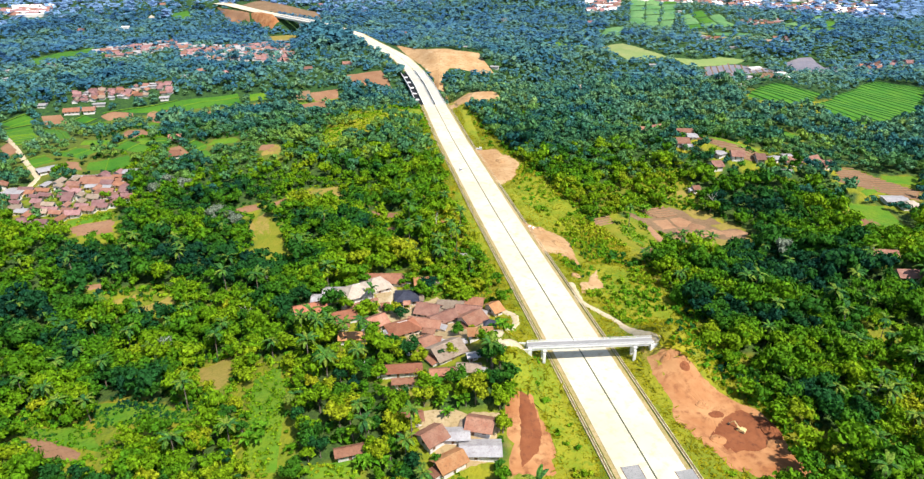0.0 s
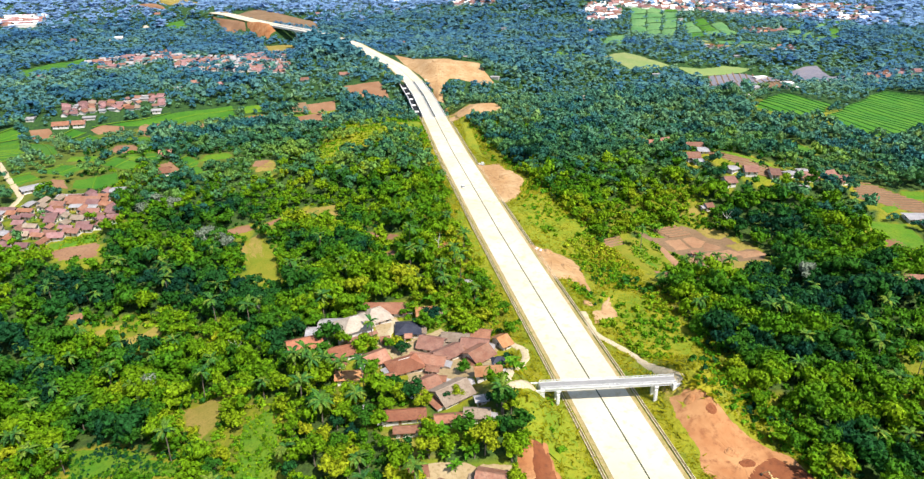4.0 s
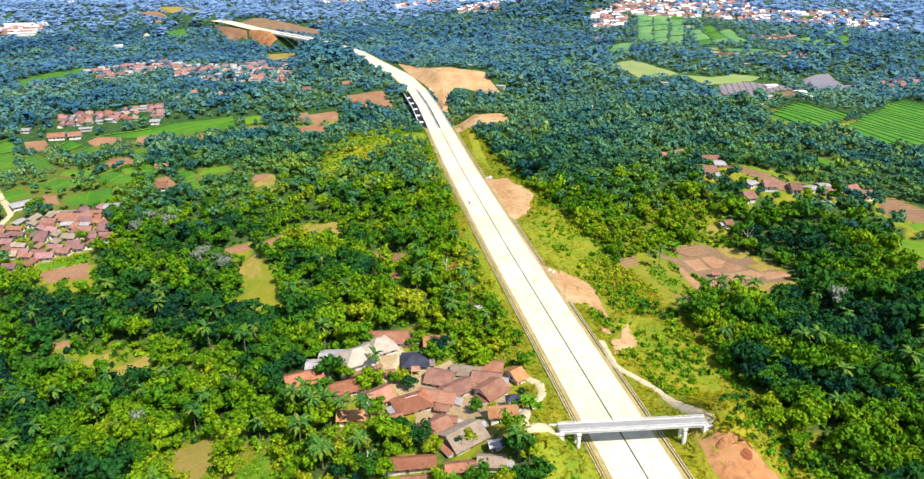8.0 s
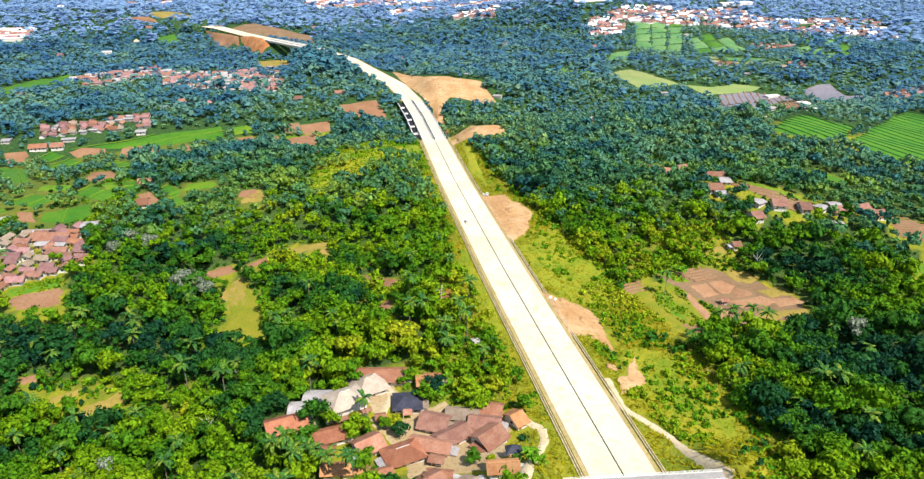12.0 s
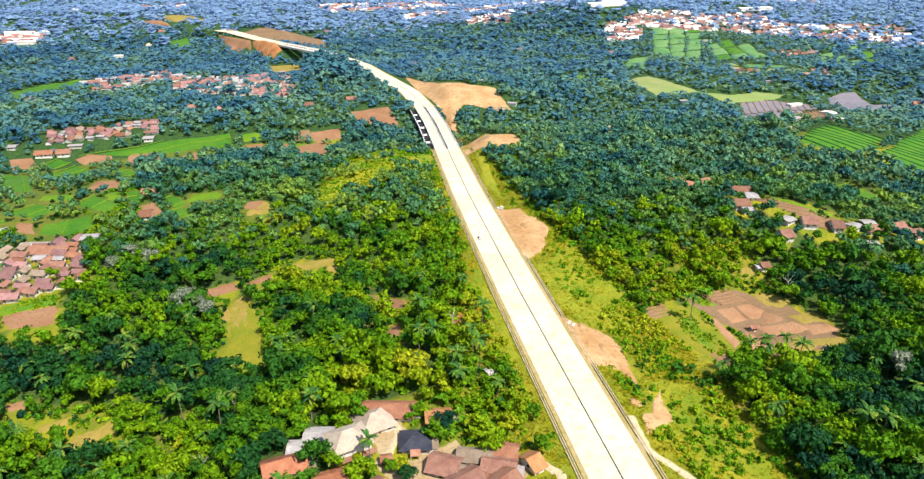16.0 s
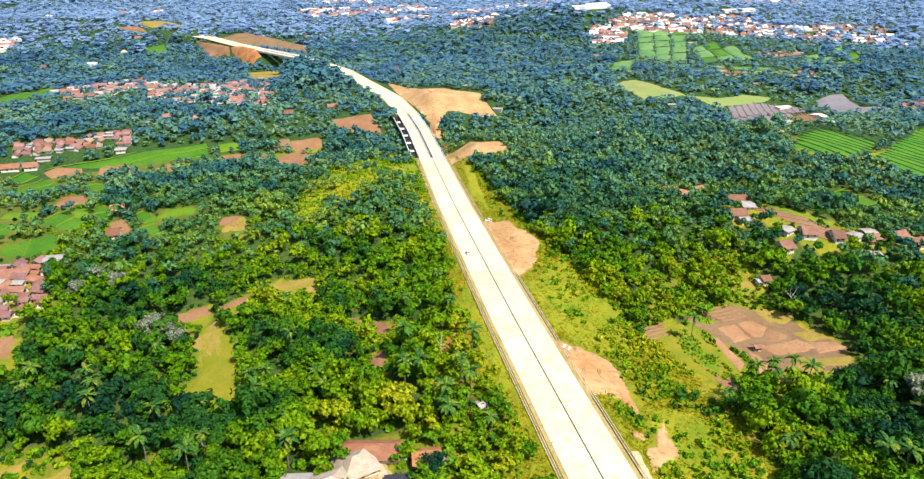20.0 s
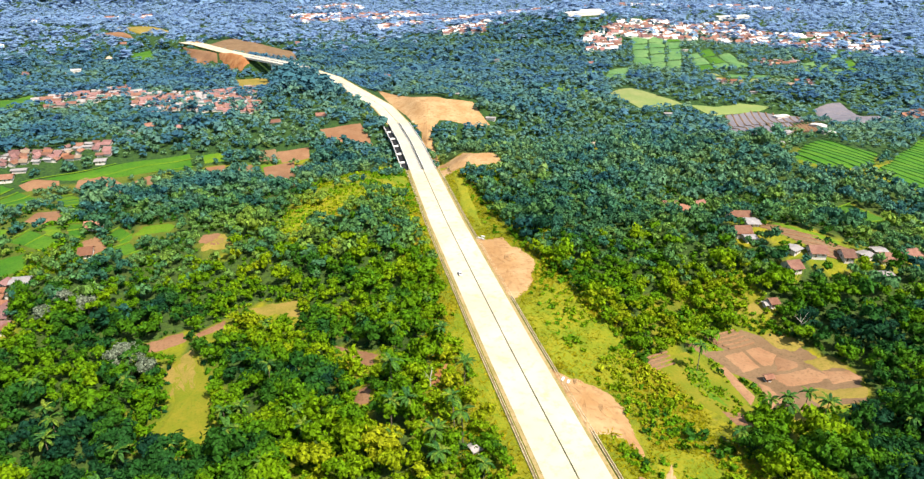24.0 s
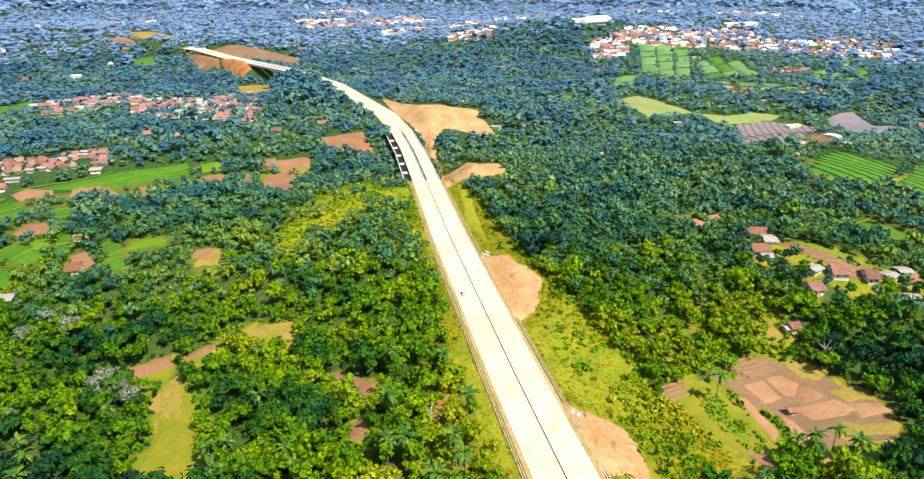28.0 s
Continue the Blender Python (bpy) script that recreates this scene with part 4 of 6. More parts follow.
for k, (x, y, rx, ry, high, kind) in enumerate(((46.5, -47.5, 3.2, 5.2, 2.0, "dug"), (44.5, -53.5, 3.0, 2.2, 1.5, "redsoil"), (30.0, -33.5, 2.6, 1.8, 1.0, "redsoil"), (33.0, -38.0, 3.4, 1.6, 0.9, "dug"),
                                                  (27.5, -48.5, 3.6, 2.4, 1.1, "redsoil"), (24.5, -15.5, 1.8, 1.4, 0.9, "redsoil"), (29.5, -20.5, 2.2, 1.6, 0.8, "dug"), (21.5, 118, 2.4, 3.0, 1.2, "sand"),
                                                  (25.0, 101, 3.0, 4.0, 1.0, "sand"), (30.5, 236, 3.5, 4.5, 1.4, "sand"), (21.0, 64, 2.2, 2.6, 1.0, "sand"))):
    mound(x, y, rx, ry, high, kind, 70 + k, "mound of loose dug earth beside the motorway")


# ---------------------------------------------------------------- houses
HOMES = []


def slab(a, b, c, d, t):
    """A roof slope: a sheet between four corners, t thick."""
    bm = bmesh.new()
    top = [bm.verts.new(p) for p in (a, b, c, d) if p is not None]
    bm.faces.new(top)
    g = bmesh.ops.extrude_face_region(bm, geom=bm.faces[:])
    bmesh.ops.translate(bm, vec=(0, 0, -t), verts=[e for e in g["geom"] if isinstance(e, bmesh.types.BMVert)])
    bmesh.ops.recalc_face_normals(bm, faces=bm.faces[:])
    return bm


def house(x, y, w, d, turn, style, detail=2, group="houses of the hamlet"):
    """A house with plastered walls and a pitched roof; detail 2 adds doors, framed windows and ridge caps."""
    d = min(d, 13.0)
    if detail < 2 and w > 7:
        w, d = w * 0.78, d * 0.78
    HOMES.append((x, y, max(w, d) / 2 + 1.5))
    z = float(land(x, y)) - 1.4
    high = 5.4 if style == "grey2" else (2.2 if style == "sheet" else 1.7 if detail == 0 else 2.5)
    wall_h = high + 1.4
    rise = {"sheet": 0.6, "navy": 2.0, "hip": 2.3}.get(style, (0.36 if detail == 0 else 0.27) * d)
    ob = tagged(empty("house", x, y, z, turn), ROOF_WORDS[style] + " house with whitewashed walls", "house", group)
    w, d = w * 1.03, d * 1.04
    ww, dd, ov = w - 1.7, d - 1.7, 0.6
    bm = bmesh.new()
    box(bm, 0, 0, 0, ww, dd, wall_h)
    hip = style in ("navy", "hip", "grey", "grey2")
    if not hip:
        for s in (-1, 1):
            vs = [bm.verts.new(p) for p in ((s * ww / 2, -dd / 2, wall_h), (s * ww / 2, dd / 2, wall_h), (s * ww / 2, 0, wall_h + rise * 0.92))]
            bm.faces.new(vs)
    part("wall", bm, PLASTER, ob)
    rz, e = wall_h + rise, wall_h - 0.12
    mat = ROOFS[style]
    X, Y = w / 2 + ov * 0.3, d / 2 + ov * 0.3
    if hip:
        k = max(X - Y * 0.85, 0.15)
        r0, r1 = (-k, 0, rz), (k, 0, rz)
        part("roof_slope", slab((-X, -Y, e), (X, -Y, e), r1, r0, 0.14), mat, ob)
        part("roof_slope", slab((X, Y, e), (-X, Y, e), r0, r1, 0.14), mat, ob)
        part("roof_hip", slab((X, -Y, e), (X, Y, e), r1, None, 0.14), mat, ob)
        part("roof_hip", slab((-X, Y, e), (-X, -Y, e), r0, None, 0.14), mat, ob)
    else:
        r0, r1 = (-X, 0, rz), (X, 0, rz)
        part("roof_slope", slab((-X, -Y, e), (X, -Y, e), r1, r0, 0.14), mat, ob)
        part("roof_slope", slab((X, Y, e), (-X, Y, e), r0, r1, 0.14), mat, ob)
        k = X
    if detail > 1 and w > 7 and style != "sheet":
        # a lower lean-to against one end, roofed in sheet or old tile
        sd = 1 if int(abs(x) * 10) % 2 else -1
        lw, ld = 2.6, dd * 0.62
        part("lean_to_wall", box(bmesh.new(), sd * (ww / 2 + lw / 2), -dd * 0.12, 0, lw - 0.05, ld, wall_h - 0.9), PLASTER, ob)
        xa, xb = sorted((sd * ww / 2, sd * (ww / 2 + lw + 0.6)))
        za, zb = (wall_h - 0.25, wall_h - 0.85) if sd > 0 else (wall_h - 0.85, wall_h - 0.25)
        part("lean_to_roof", slab((xa, -dd * 0.12 - ld / 2 - 0.4, za), (xb, -dd * 0.12 - ld / 2 - 0.4, zb), (xb, -dd * 0.12 + ld / 2 + 0.4, zb), (xa, -dd * 0.12 + ld / 2 + 0.4, za), 0.08),
             ROOFS["sheet" if int(abs(y) * 10) % 3 == 0 else "greyb" if int(abs(y) * 10) % 3 == 1 else "brown"], ob)
    if detail > 1:
        part("ridge_cap", box(bmesh.new(), 0, 0, rz - 0.05, 2 * k, 0.26, 0.14, 0, 0.05), PLASTER if style in ("hip", "grey2") else mat, ob)
        if style == "grey2":
            part("balcony_roof", slab((-X, -Y - 1.2, 3.9), (X, -Y - 1.2, 3.9), (X, -Y + 0.4, 4.5), (-X, -Y + 0.4, 4.5), 0.12), ROOFS["redw"], ob)
        if style == "navy":
            part("porch_roof", slab((-1.6, -Y - 2.2, 3.5), (1.6, -Y - 2.2, 3.5), (1.6, -Y + 0.3, 4.2), (-1.6, -Y + 0.3, 4.2), 0.12), ROOFS["redw"], ob)
            for sx in (-1.4, 1.4):
                part("porch_post", box(bmesh.new(), sx, -Y - 2.0, 0.3, 0.2, 0.2, 3.2), PLASTER, ob)
    if detail > 0 and w > 3.5:
        n = max(1, int(ww / 3.6))
        for i in range(n + 1):
            wx = -ww / 2 + ww * (i + 0.5) / (n + 1)
            if i == n // 2:
                part("door", box(bmesh.new(), wx, -dd / 2 - 0.02, 1.4, 0.95, 0.08, 2.05), WOODEN, ob)
                continue
            win = part("window", box(bmesh.new(), wx, -dd / 2 - 0.02, 2.35, 1.3, 0.10, 1.15), WOODEN, ob)
            if detail > 1:
                part("pane", box(bmesh.new(), wx, -dd / 2 - 0.05, 2.43, 1.14, 0.08, 0.99), GLASSY, win)
        for s in (-1, 1):
            part("window", box(bmesh.new(), s * (ww / 2 + 0.02), 0, 2.35, 0.10, 1.2, 1.1), GLASSY, ob)
    return ob


house(-67.5, 72, 18.3, 9.2, -12, 'brown')
house(-50.9, 64.6, 8.8, 7.6, -5, 'orange')
house(-81.4, 52.2, 12.9, 11.1, 18, 'grey2')
house(-72.6, 66.4, 11.9, 11.6, 18, 'grey')
house(-90.2, 59.7, 9.9, 6.5, -10, 'sheet')
house(-97.1, 54.7, 6, 6.2, -8, 'sheet')
house(-100.9, 47.8, 12.9, 8.9, 12, 'red')
house(-60.1, 54.4, 10, 9.5, -8, 'navy')
house(-87.3, 38.1, 10.2, 7.3, 8, 'red')
house(-75.8, 31.5, 8.8, 8.6, 24, 'redw')
house(-84.3, 21.8, 11.8, 5.5, -8, 'orange')
house(-65.6, 25.2, 12.2, 9.3, 14, 'hip')
house(-52.7, 41.8, 9.8, 9.4, -28, 'plum')
house(-42.7, 44.5, 10.9, 6.7, -18, 'greyb')
house(-36.1, 38.7, 10.7, 7.7, -22, 'plum')
house(-70.3, 46, 3.4, 3.6, 0, 'brown')
house(-55.9, 20.3, 4.7, 3.5, -26, 'redw')
house(-56.5, 12.3, 7.5, 3.4, -20, 'brown')
house(-70.1, -14.5, 8.2, 3.4, -8, 'brown')
house(-72.6, 16.4, 5.6, 3.9, 10, 'brown')
house(-88.6, 32, 5.9, 3.7, -10, 'brown')
house(-46.8, 4.9, 4, 3.2, 10, 'sheet')
house(-48.5, 33.5, 11.6, 7.8, 24, 'plum')
house(-56.3, 29.1, 13.3, 6.5, -26, 'redw')
house(-32.2, 44.3, 7.4, 8.6, -24, 'brown')
house(-37, 29.9, 9.9, 9.4, 30, 'redw')
house(-25.5, 38.4, 5.2, 8.4, 24, 'orange')
house(-39.3, 6.3, 9.2, 5.7, -6, 'orange')
house(-61, 8.1, 9.9, 7.4, 22, 'redw')
house(-53.2, 0.8, 12.1, 10.2, 24, 'greyb')
house(-70, -7.7, 13.2, 5.2, -6, 'red')
house(-56.6, -12.3, 9, 4.4, -6, 'brown')
house(-47.7, -12.6, 8.1, 5.2, -14, 'greyb')
house(-44.9, -6.9, 4.5, 3.4, 0, 'sheet')
house(-81.2, -0, 2.1, 3, 0, 'sheet')
house(-32.9, 16.2, 4.7, 4.1, -10, 'navy')
house(-65.1, -38.2, 7.9, 7.9, 28, 'redw')
house(-49.2, -36.1, 8.5, 7.7, -25, 'redw')
house(-58.5, -38.3, 10.1, 5.7, -10, 'sheet')
house(-51.2, -44.3, 12.5, 7.2, -12, 'sheet')
house(-61.4, -47.6, 9.4, 6.9, 24, 'orange')
house(-90.1, -39, 8.8, 4.2, 5, 'brown')
house(-69.7, -30.3, 6.3, 5.1, 0, 'brown')
house(-27.8, 85.8, 3.5, 4.1, 20, 'sheet')
house(155.3, 289.3, 12.4, 15.1, -15, 'plum', 1, "houses across the valley")
house(161.2, 278, 12.2, 14.8, -12, 'redw', 1, "houses across the valley")
house(173, 284.7, 11.5, 15.3, 10, 'plum', 1, "houses across the valley")
house(170.9, 240, 16.1, 16.1, -15, 'redw', 1, "houses across the valley")
house(169.3, 225.6, 9.4, 13.2, -15, 'sheet', 1, "houses across the valley")
house(157.5, 217.5, 11.5, 14.6, -12, 'redw', 1, "houses across the valley")
house(157.6, 210.4, 8.3, 10.1, -10, 'sheet', 1, "houses across the valley")
house(172.1, 193.6, 9.6, 9.6, 20, 'sheet', 1, "houses across the valley")
house(182.4, 188.6, 11, 15.4, -18, 'plum', 1, "houses across the valley")
house(163, 181.7, 9.3, 14.2, 0, 'plum', 1, "houses across the valley")
house(195.8, 182.9, 8, 13.4, -15, 'plum', 1, "houses across the valley")
house(207, 182.3, 9.5, 9.7, 10, 'sheet', 1, "houses across the valley")
house(219.5, 186.3, 8.9, 10, -10, 'sheet', 1, "houses across the valley")
house(218.9, 178.7, 14.6, 17.4, -15, 'plum', 1, "houses across the valley")
house(236.7, 182.9, 12.6, 16.1, 12, 'plum', 1, "houses across the valley")
house(205, 166.8, 10.6, 7.2, -8, 'sheet', 1, "houses across the valley")
house(137.9, 161.3, 4.8, 6.1, 0, 'redw', 1, "houses across the valley")
house(242, 175.9, 9.6, 13.7, 0, 'plum', 1, "houses across the valley")
house(159.5, 34.4, 14.2, 13.8, -20, 'redw', 1, "houses across the valley")
house(157.6, 18.2, 12, 10.6, -15, 'plum', 1, "houses across the valley")
house(171.7, 48.9, 11.5, 7.5, -10, 'sheet', 1, "houses across the valley")
house(246.1, 118.4, 17.8, 14.7, -15, 'sheet', 1, "houses across the valley")
house(247.9, 109, 14, 10.7, -12, 'grey', 1, "houses across the valley")
house(-321.8, 503.1, 18.3, 23.9, 4, 'brown', 1, "houses across the valley")
house(-306.6, 503.7, 14.3, 20.4, 4, 'redw', 1, "houses across the valley")
house(-198.1, 332.3, 13.2, 16.4, 5, 'redw', 1, "houses across the valley")
house(-192.1, 290, 9.2, 13.8, 5, 'brown', 1, "houses across the valley")
house(-217.1, 265.7, 12, 10.8, 0, 'sheet', 1, "houses across the valley")
house(-241.5, 526.8, 11.8, 18.4, 0, 'sheet', 1, "houses across the valley")
house(-351.1, 516.7, 10.3, 25.6, 0, 'sheet', 1, "houses across the valley")
house(-232.7, 250.4, 26.8, 15.9, -12, 'redw', 1, "houses across the valley")
house(-243.7, 261.6, 19.6, 6.1, -8, 'sheet', 1, "houses across the valley")
house(-271, 280.5, 18.2, 27.3, 30, 'sheet', 1, "houses across the valley")
house(-281.1, 248, 16.3, 25.8, -20, 'sheet', 1, "houses across the valley")
house(101.6, 113.1, 4, 3.3, 0, 'redw', 1, "houses across the valley")
house(135.9, 161.2, 5.3, 4.3, 0, 'sheet', 1, "houses across the valley")


def warehouse(x, y, w, d, turn, label, high=6.0):
    ob = tagged(empty("warehouse", x, y, float(land(x, y)) - 1, turn), label, "warehouse")
    HOMES.append((x, y, max(w, d) / 2))
    part("wall", box(bmesh.new(), 0, 0, 0, w - 1, d - 1, high), PLASTER, ob)
    e, r = high - 0.2, high - 0.2 + 0.14 * d * 0.5
    part("roof_slope", slab((-w / 2, -d / 2, e), (w / 2, -d / 2, e), (w / 2, 0, r), (-w / 2, 0, r), 0.2), PALE, ob)
    part("roof_slope", slab((w / 2, d / 2, e), (-w / 2, d / 2, e), (-w / 2, 0, r), (w / 2, 0, r), 0.2), PALE, ob)


warehouse(445, 1135, 90, 26, 20, "long white-roofed warehouse on a far ridge")
warehouse(480, 1190, 60, 24, 15, "white-roofed warehouse on a far ridge")
warehouse(880, 1320, 90, 26, 10, "long white-roofed warehouse beyond the town")
for k in range(5):
    warehouse(-585 + 9 * k, 1205 - 22 * k, 46, 15, 6, "white-roofed poultry shed in a row")
warehouse(454.2, 570.8, 18, 9, 10, "white-roofed packing shed among the plastic beds", 3.4)
warehouse(418, 470, 9, 16, 20, "white plastic-roofed seed house by the beds", 3.4)
warehouse(383, 418, 11, 7, -10, "white-roofed store beside the beds", 3.4)
warehouse(-380, 985, 20, 13, 10, "white two-storey hall among far trees")


def lane(name, width, *pts):
    """A trodden track that follows the ground."""
    P = [np.array(p, float) for p in pts]
    line = []
    for a, b in zip(P, P[1:]):
        n = max(2, int(np.linalg.norm(b - a) / 1.5))
        line += [a + (b - a) * k / n for k in range(n)]
    line = np.array(line + [P[-1]])
    for _ in range(3):
        line[1:-1] = (line[:-2] + line[1:-1] * 2 + line[2:]) / 4
    t = np.gradient(line, axis=0)
    t /= np.linalg.norm(t, axis=1)[:, None] + 1e-9
    nrm = np.stack([-t[:, 1], t[:, 0]], 1)
    v, f = [], []
    for i, (p, m) in enumerate(zip(line, nrm)):
        w = width / 2 * (1 + 0.15 * math.sin(i * 1.7) + 0.1 * math.sin(i * 0.6))
        for o, dz in ((-w - 0.7, -0.35), (-w, 0.32), (0, 0.38), (w, 0.32), (w + 0.7, -0.35)):
            q = p + m * o
            v.append((q[0], q[1], float(land(q[0], q[1])) + dz))
        if i % 2 == 0:
            w += 0.8
            POLYS.append(("track", ((p[0] - w, p[1] - w), (p[0] + w, p[1] - w), (p[0] + w, p[1] + w), (p[0] - w, p[1] + w))))
    for i in range(len(line) - 1):
        f += [(5 * i + k, 5 * i + k + 1, 5 * i + 6 + k, 5 * i + 5 + k) for k in range(4)]
    tagged(mesh_object(name, v, f, SOILS["track"], smooth=True), "pale trodden earth track", "track", "tracks")


lane('track', 2.3, (24.6, -8.8), (23.5, -1.1), (22.9, 22.1), (18, 30.8), (13.3, 38), (15.6, 55.9))
lane('track', 2.3, (-25.3, -1.2), (-33.9, -6.2), (-36.3, -4.6), (-35, -1), (-25, 19.1), (-18.3, 27.8), (-17.9, 33.3))
lane('track', 3.0, (-366.2, 448.2), (-296.5, 309.5), (-275.1, 270.6), (-277.8, 240.3), (-271.1, 211))
lane('track', 2.4, (-17.9, 33.3), (-23.2, 41.4), (-34.2, 40.3), (-41.5, 45))
lane('track', 5.0, (37.5, 658.3), (50.5, 626.4), (63.4, 612.6), (63.6, 598.3), (52.2, 588.6), (35, 587.4))
lane('track', 2.4, (-72.6, 45.3), (-64.2, 61.7), (-67.7, 71.3))


# ---------------------------------------------------------------- far hamlets: walls and two roof slopes each
def hamlet(corners, across, along, size, styles, turn, seed, group, detail=0, fill=0.85):
    rng = random.Random(seed)
    A, B, C, D = (np.array(p, float) for p in corners)
    for i in range(across):
        for j in range(along):
            if rng.random() > fill:
                continue
            u, v = (i + 0.5 + rng.uniform(-0.22, 0.22)) / across, (j + 0.5 + rng.uniform(-0.22, 0.22)) / along
            p = (A * (1 - u) + B * u) * (1 - v) + (D * (1 - u) + C * u) * v
            house(float(p[0]), float(p[1]), size * rng.uniform(0.75, 1.35), size * rng.uniform(0.6, 0.95), turn + rng.choice((0, 0, 90)) + rng.uniform(-10, 10), rng.choice(styles), detail, group)


REDS = ("rose", "plum", "rose", "redw", "rose", "brown", "greyb", "sheet")
hamlet(((-288, 252), (-222, 268), (-203, 212), (-256, 180)), 8, 8, 9.0, REDS, -12, 3, "houses of the village by the paddies", 1, 0.97)
hamlet(((-332, 548), (-240, 566), (-232, 536), (-326, 520)), 12, 5, 9.0, REDS, -10, 4, "houses on the plain")
hamlet(((520, 480), (600, 540), (690, 590), (590, 460)), 6, 4, 12, REDS + ("sheet",), -20, 7, "houses of the hamlet across the valley", 0, 0.8)
hamlet(((-312, 262), (-290, 268), (-285, 240), (-305, 230)), 2, 2, 10, ("sheet", "redw"), 20, 8, "houses of the village by the paddies", 1)


hamlet(((590, 830), (670, 835), (660, 795), (590, 790)), 5, 3, 10, REDS, -10, 51, "houses of the hamlet below the town", 0, 0.8)
hamlet(((532, 688), (575, 682), (568, 655), (530, 660)), 4, 2, 10, REDS, -10, 52, "houses of the hamlet below the town", 0, 0.8)
hamlet(((450, 712), (480, 700), (474, 668), (450, 680)), 3, 2, 10, REDS, -10, 53, "houses of the hamlet below the town", 0, 0.8)


def scattered(count, near, far, seed):
    """Lone farmhouses among the far woods."""
    rng = random.Random(seed)
    n = 0
    while n < count:
        a, r = rng.uniform(-0.4, 0.85), rng.uniform(near, far)
        x, y = -80 + math.sin(a) * r, -215 + math.cos(a) * r
        if abs(x - float(road_x(y))) < 60 or any(bool(inside(q, x, y)) for k, q in POLYS):
            continue
        house(x, y, rng.uniform(9, 15), rng.uniform(7, 11), rng.uniform(-30, 30), rng.choice(("rose", "sheet", "sheet", "plum", "grey")), 0, "lone farmhouses")
        n += 1


scattered(46, 700, 1500, 41)


def town(name, corners, count, size, seed, label):
    """A far town, too small and too many to count: plain blocks with pitched roofs, joined."""
    rng = np.random.default_rng(seed)
    A, B, C, D = (np.array(p, float) for p in corners)
    W_, R_ = [], []
    for k in range(count):
        u, v = rng.random(), rng.random()
        p = (A * (1 - u) + B * u) * (1 - v) + (D * (1 - u) + C * u) * v
        a = rng.uniform(-0.5, 0.5)
        w, d, h = size * rng.uniform(0.7, 1.7), size * rng.uniform(0.6, 1.0), rng.uniform(2.2, 3.6)
        z = float(land(*p)) - 1
        ca, sa = math.cos(a), math.sin(a)
        pt = lambda lx, ly, lz: (p[0] + lx * ca - ly * sa, p[1] + lx * sa + ly * ca, z + lz)
        b = [pt(sx * w / 2, sy * d / 2, zz) for zz in (0, h) for sx, sy in ((-1, -1), (1, -1), (1, 1), (-1, 1))]
        W_.append(b)
        R_.append([pt(-w / 2, -d / 2 - 0.5, h), pt(w / 2, -d / 2 - 0.5, h), pt(w / 2, 0, h + d * 0.38), pt(-w / 2, 0, h + d * 0.38), pt(w / 2, d / 2 + 0.5, h), pt(-w / 2, d / 2 + 0.5, h)])
    wv, wf, rv, rf, sv, sf, kv, kf = ([] for _ in range(8))
    for i, b in enumerate(W_):
        o = len(wv)
        wv += b
        wf += [(o + j, o + (j + 1) % 4, o + 4 + (j + 1) % 4, o + 4 + j) for j in range(4)]
        tv, tf = ((sv, sf), (rv, rf), (kv, kf))[i % 3]
        o = len(tv)
        tv += R_[i]
        tf += [(o, o + 1, o + 2, o + 3), (o + 3, o + 2, o + 4, o + 5)]
    ob = tagged(empty(name), label, "town", kind="stuff")
    mesh_object("wall", wv, wf, PLASTER, ob)
    mesh_object("roof", rv, rf, ROOFS["plum"], ob)
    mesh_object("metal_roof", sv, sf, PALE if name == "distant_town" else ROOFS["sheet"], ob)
    mesh_object("tiled_roof", kv, kf, ROOFS["rose"], ob)


TOWN_AREAS = (((440, 1040), (870, 1280), (760, 985), (470, 990)), ((734, 1120), (1120, 1160), (930, 880), (700, 985)), ((400, 1019), (465, 1022), (422, 929), (370, 921)),
              ((250, 1500), (520, 1650), (520, 1450), (270, 1380)), ((-100, 1800), (250, 1950), (300, 1700), (-50, 1600)), ((600, 1700), (1300, 1900), (1300, 1600), (700, 1500)),
              ((-700, 1900), (-450, 2000), (-420, 1800), (-650, 1700)), ((-620, 1200), (-540, 1210), (-540, 1120), (-600, 1110)),
              ((189, 1290), (304, 1230), (246, 1105), (186, 1160)), ((80, 1440), (190, 1540), (240, 1500), (110, 1400)), ((-60, 2150), (120, 2380), (140, 2100), (0, 2000)))
for k, (area, many) in enumerate(zip(TOWN_AREAS, (430, 270, 90, 190, 240, 240, 110, 26, 130, 80, 90))):
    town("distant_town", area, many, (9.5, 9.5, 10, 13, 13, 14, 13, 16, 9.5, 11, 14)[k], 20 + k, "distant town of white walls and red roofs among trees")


town("far_village", ((-268, 810), (-130, 830), (-116, 650), (-244, 700)), 150, 8.5, 61, "far village of red roofs, some haze-tinted, among trees")
town("far_village", ((-372, 800), (-290, 900), (-262, 790), (-342, 730)), 60, 8.5, 62, "far village of red roofs, some haze-tinted, among trees")
TOWN_AREAS += (((-268, 810), (-130, 830), (-116, 650), (-244, 700)), ((-372, 800), (-290, 900), (-262, 790), (-342, 730)))


# ---------------------------------------------------------------- trees
def sphere_points(n, rng):
    v = rng.normal(size=(n, 3))
    return v / np.linalg.norm(v, axis=1)[:, None]


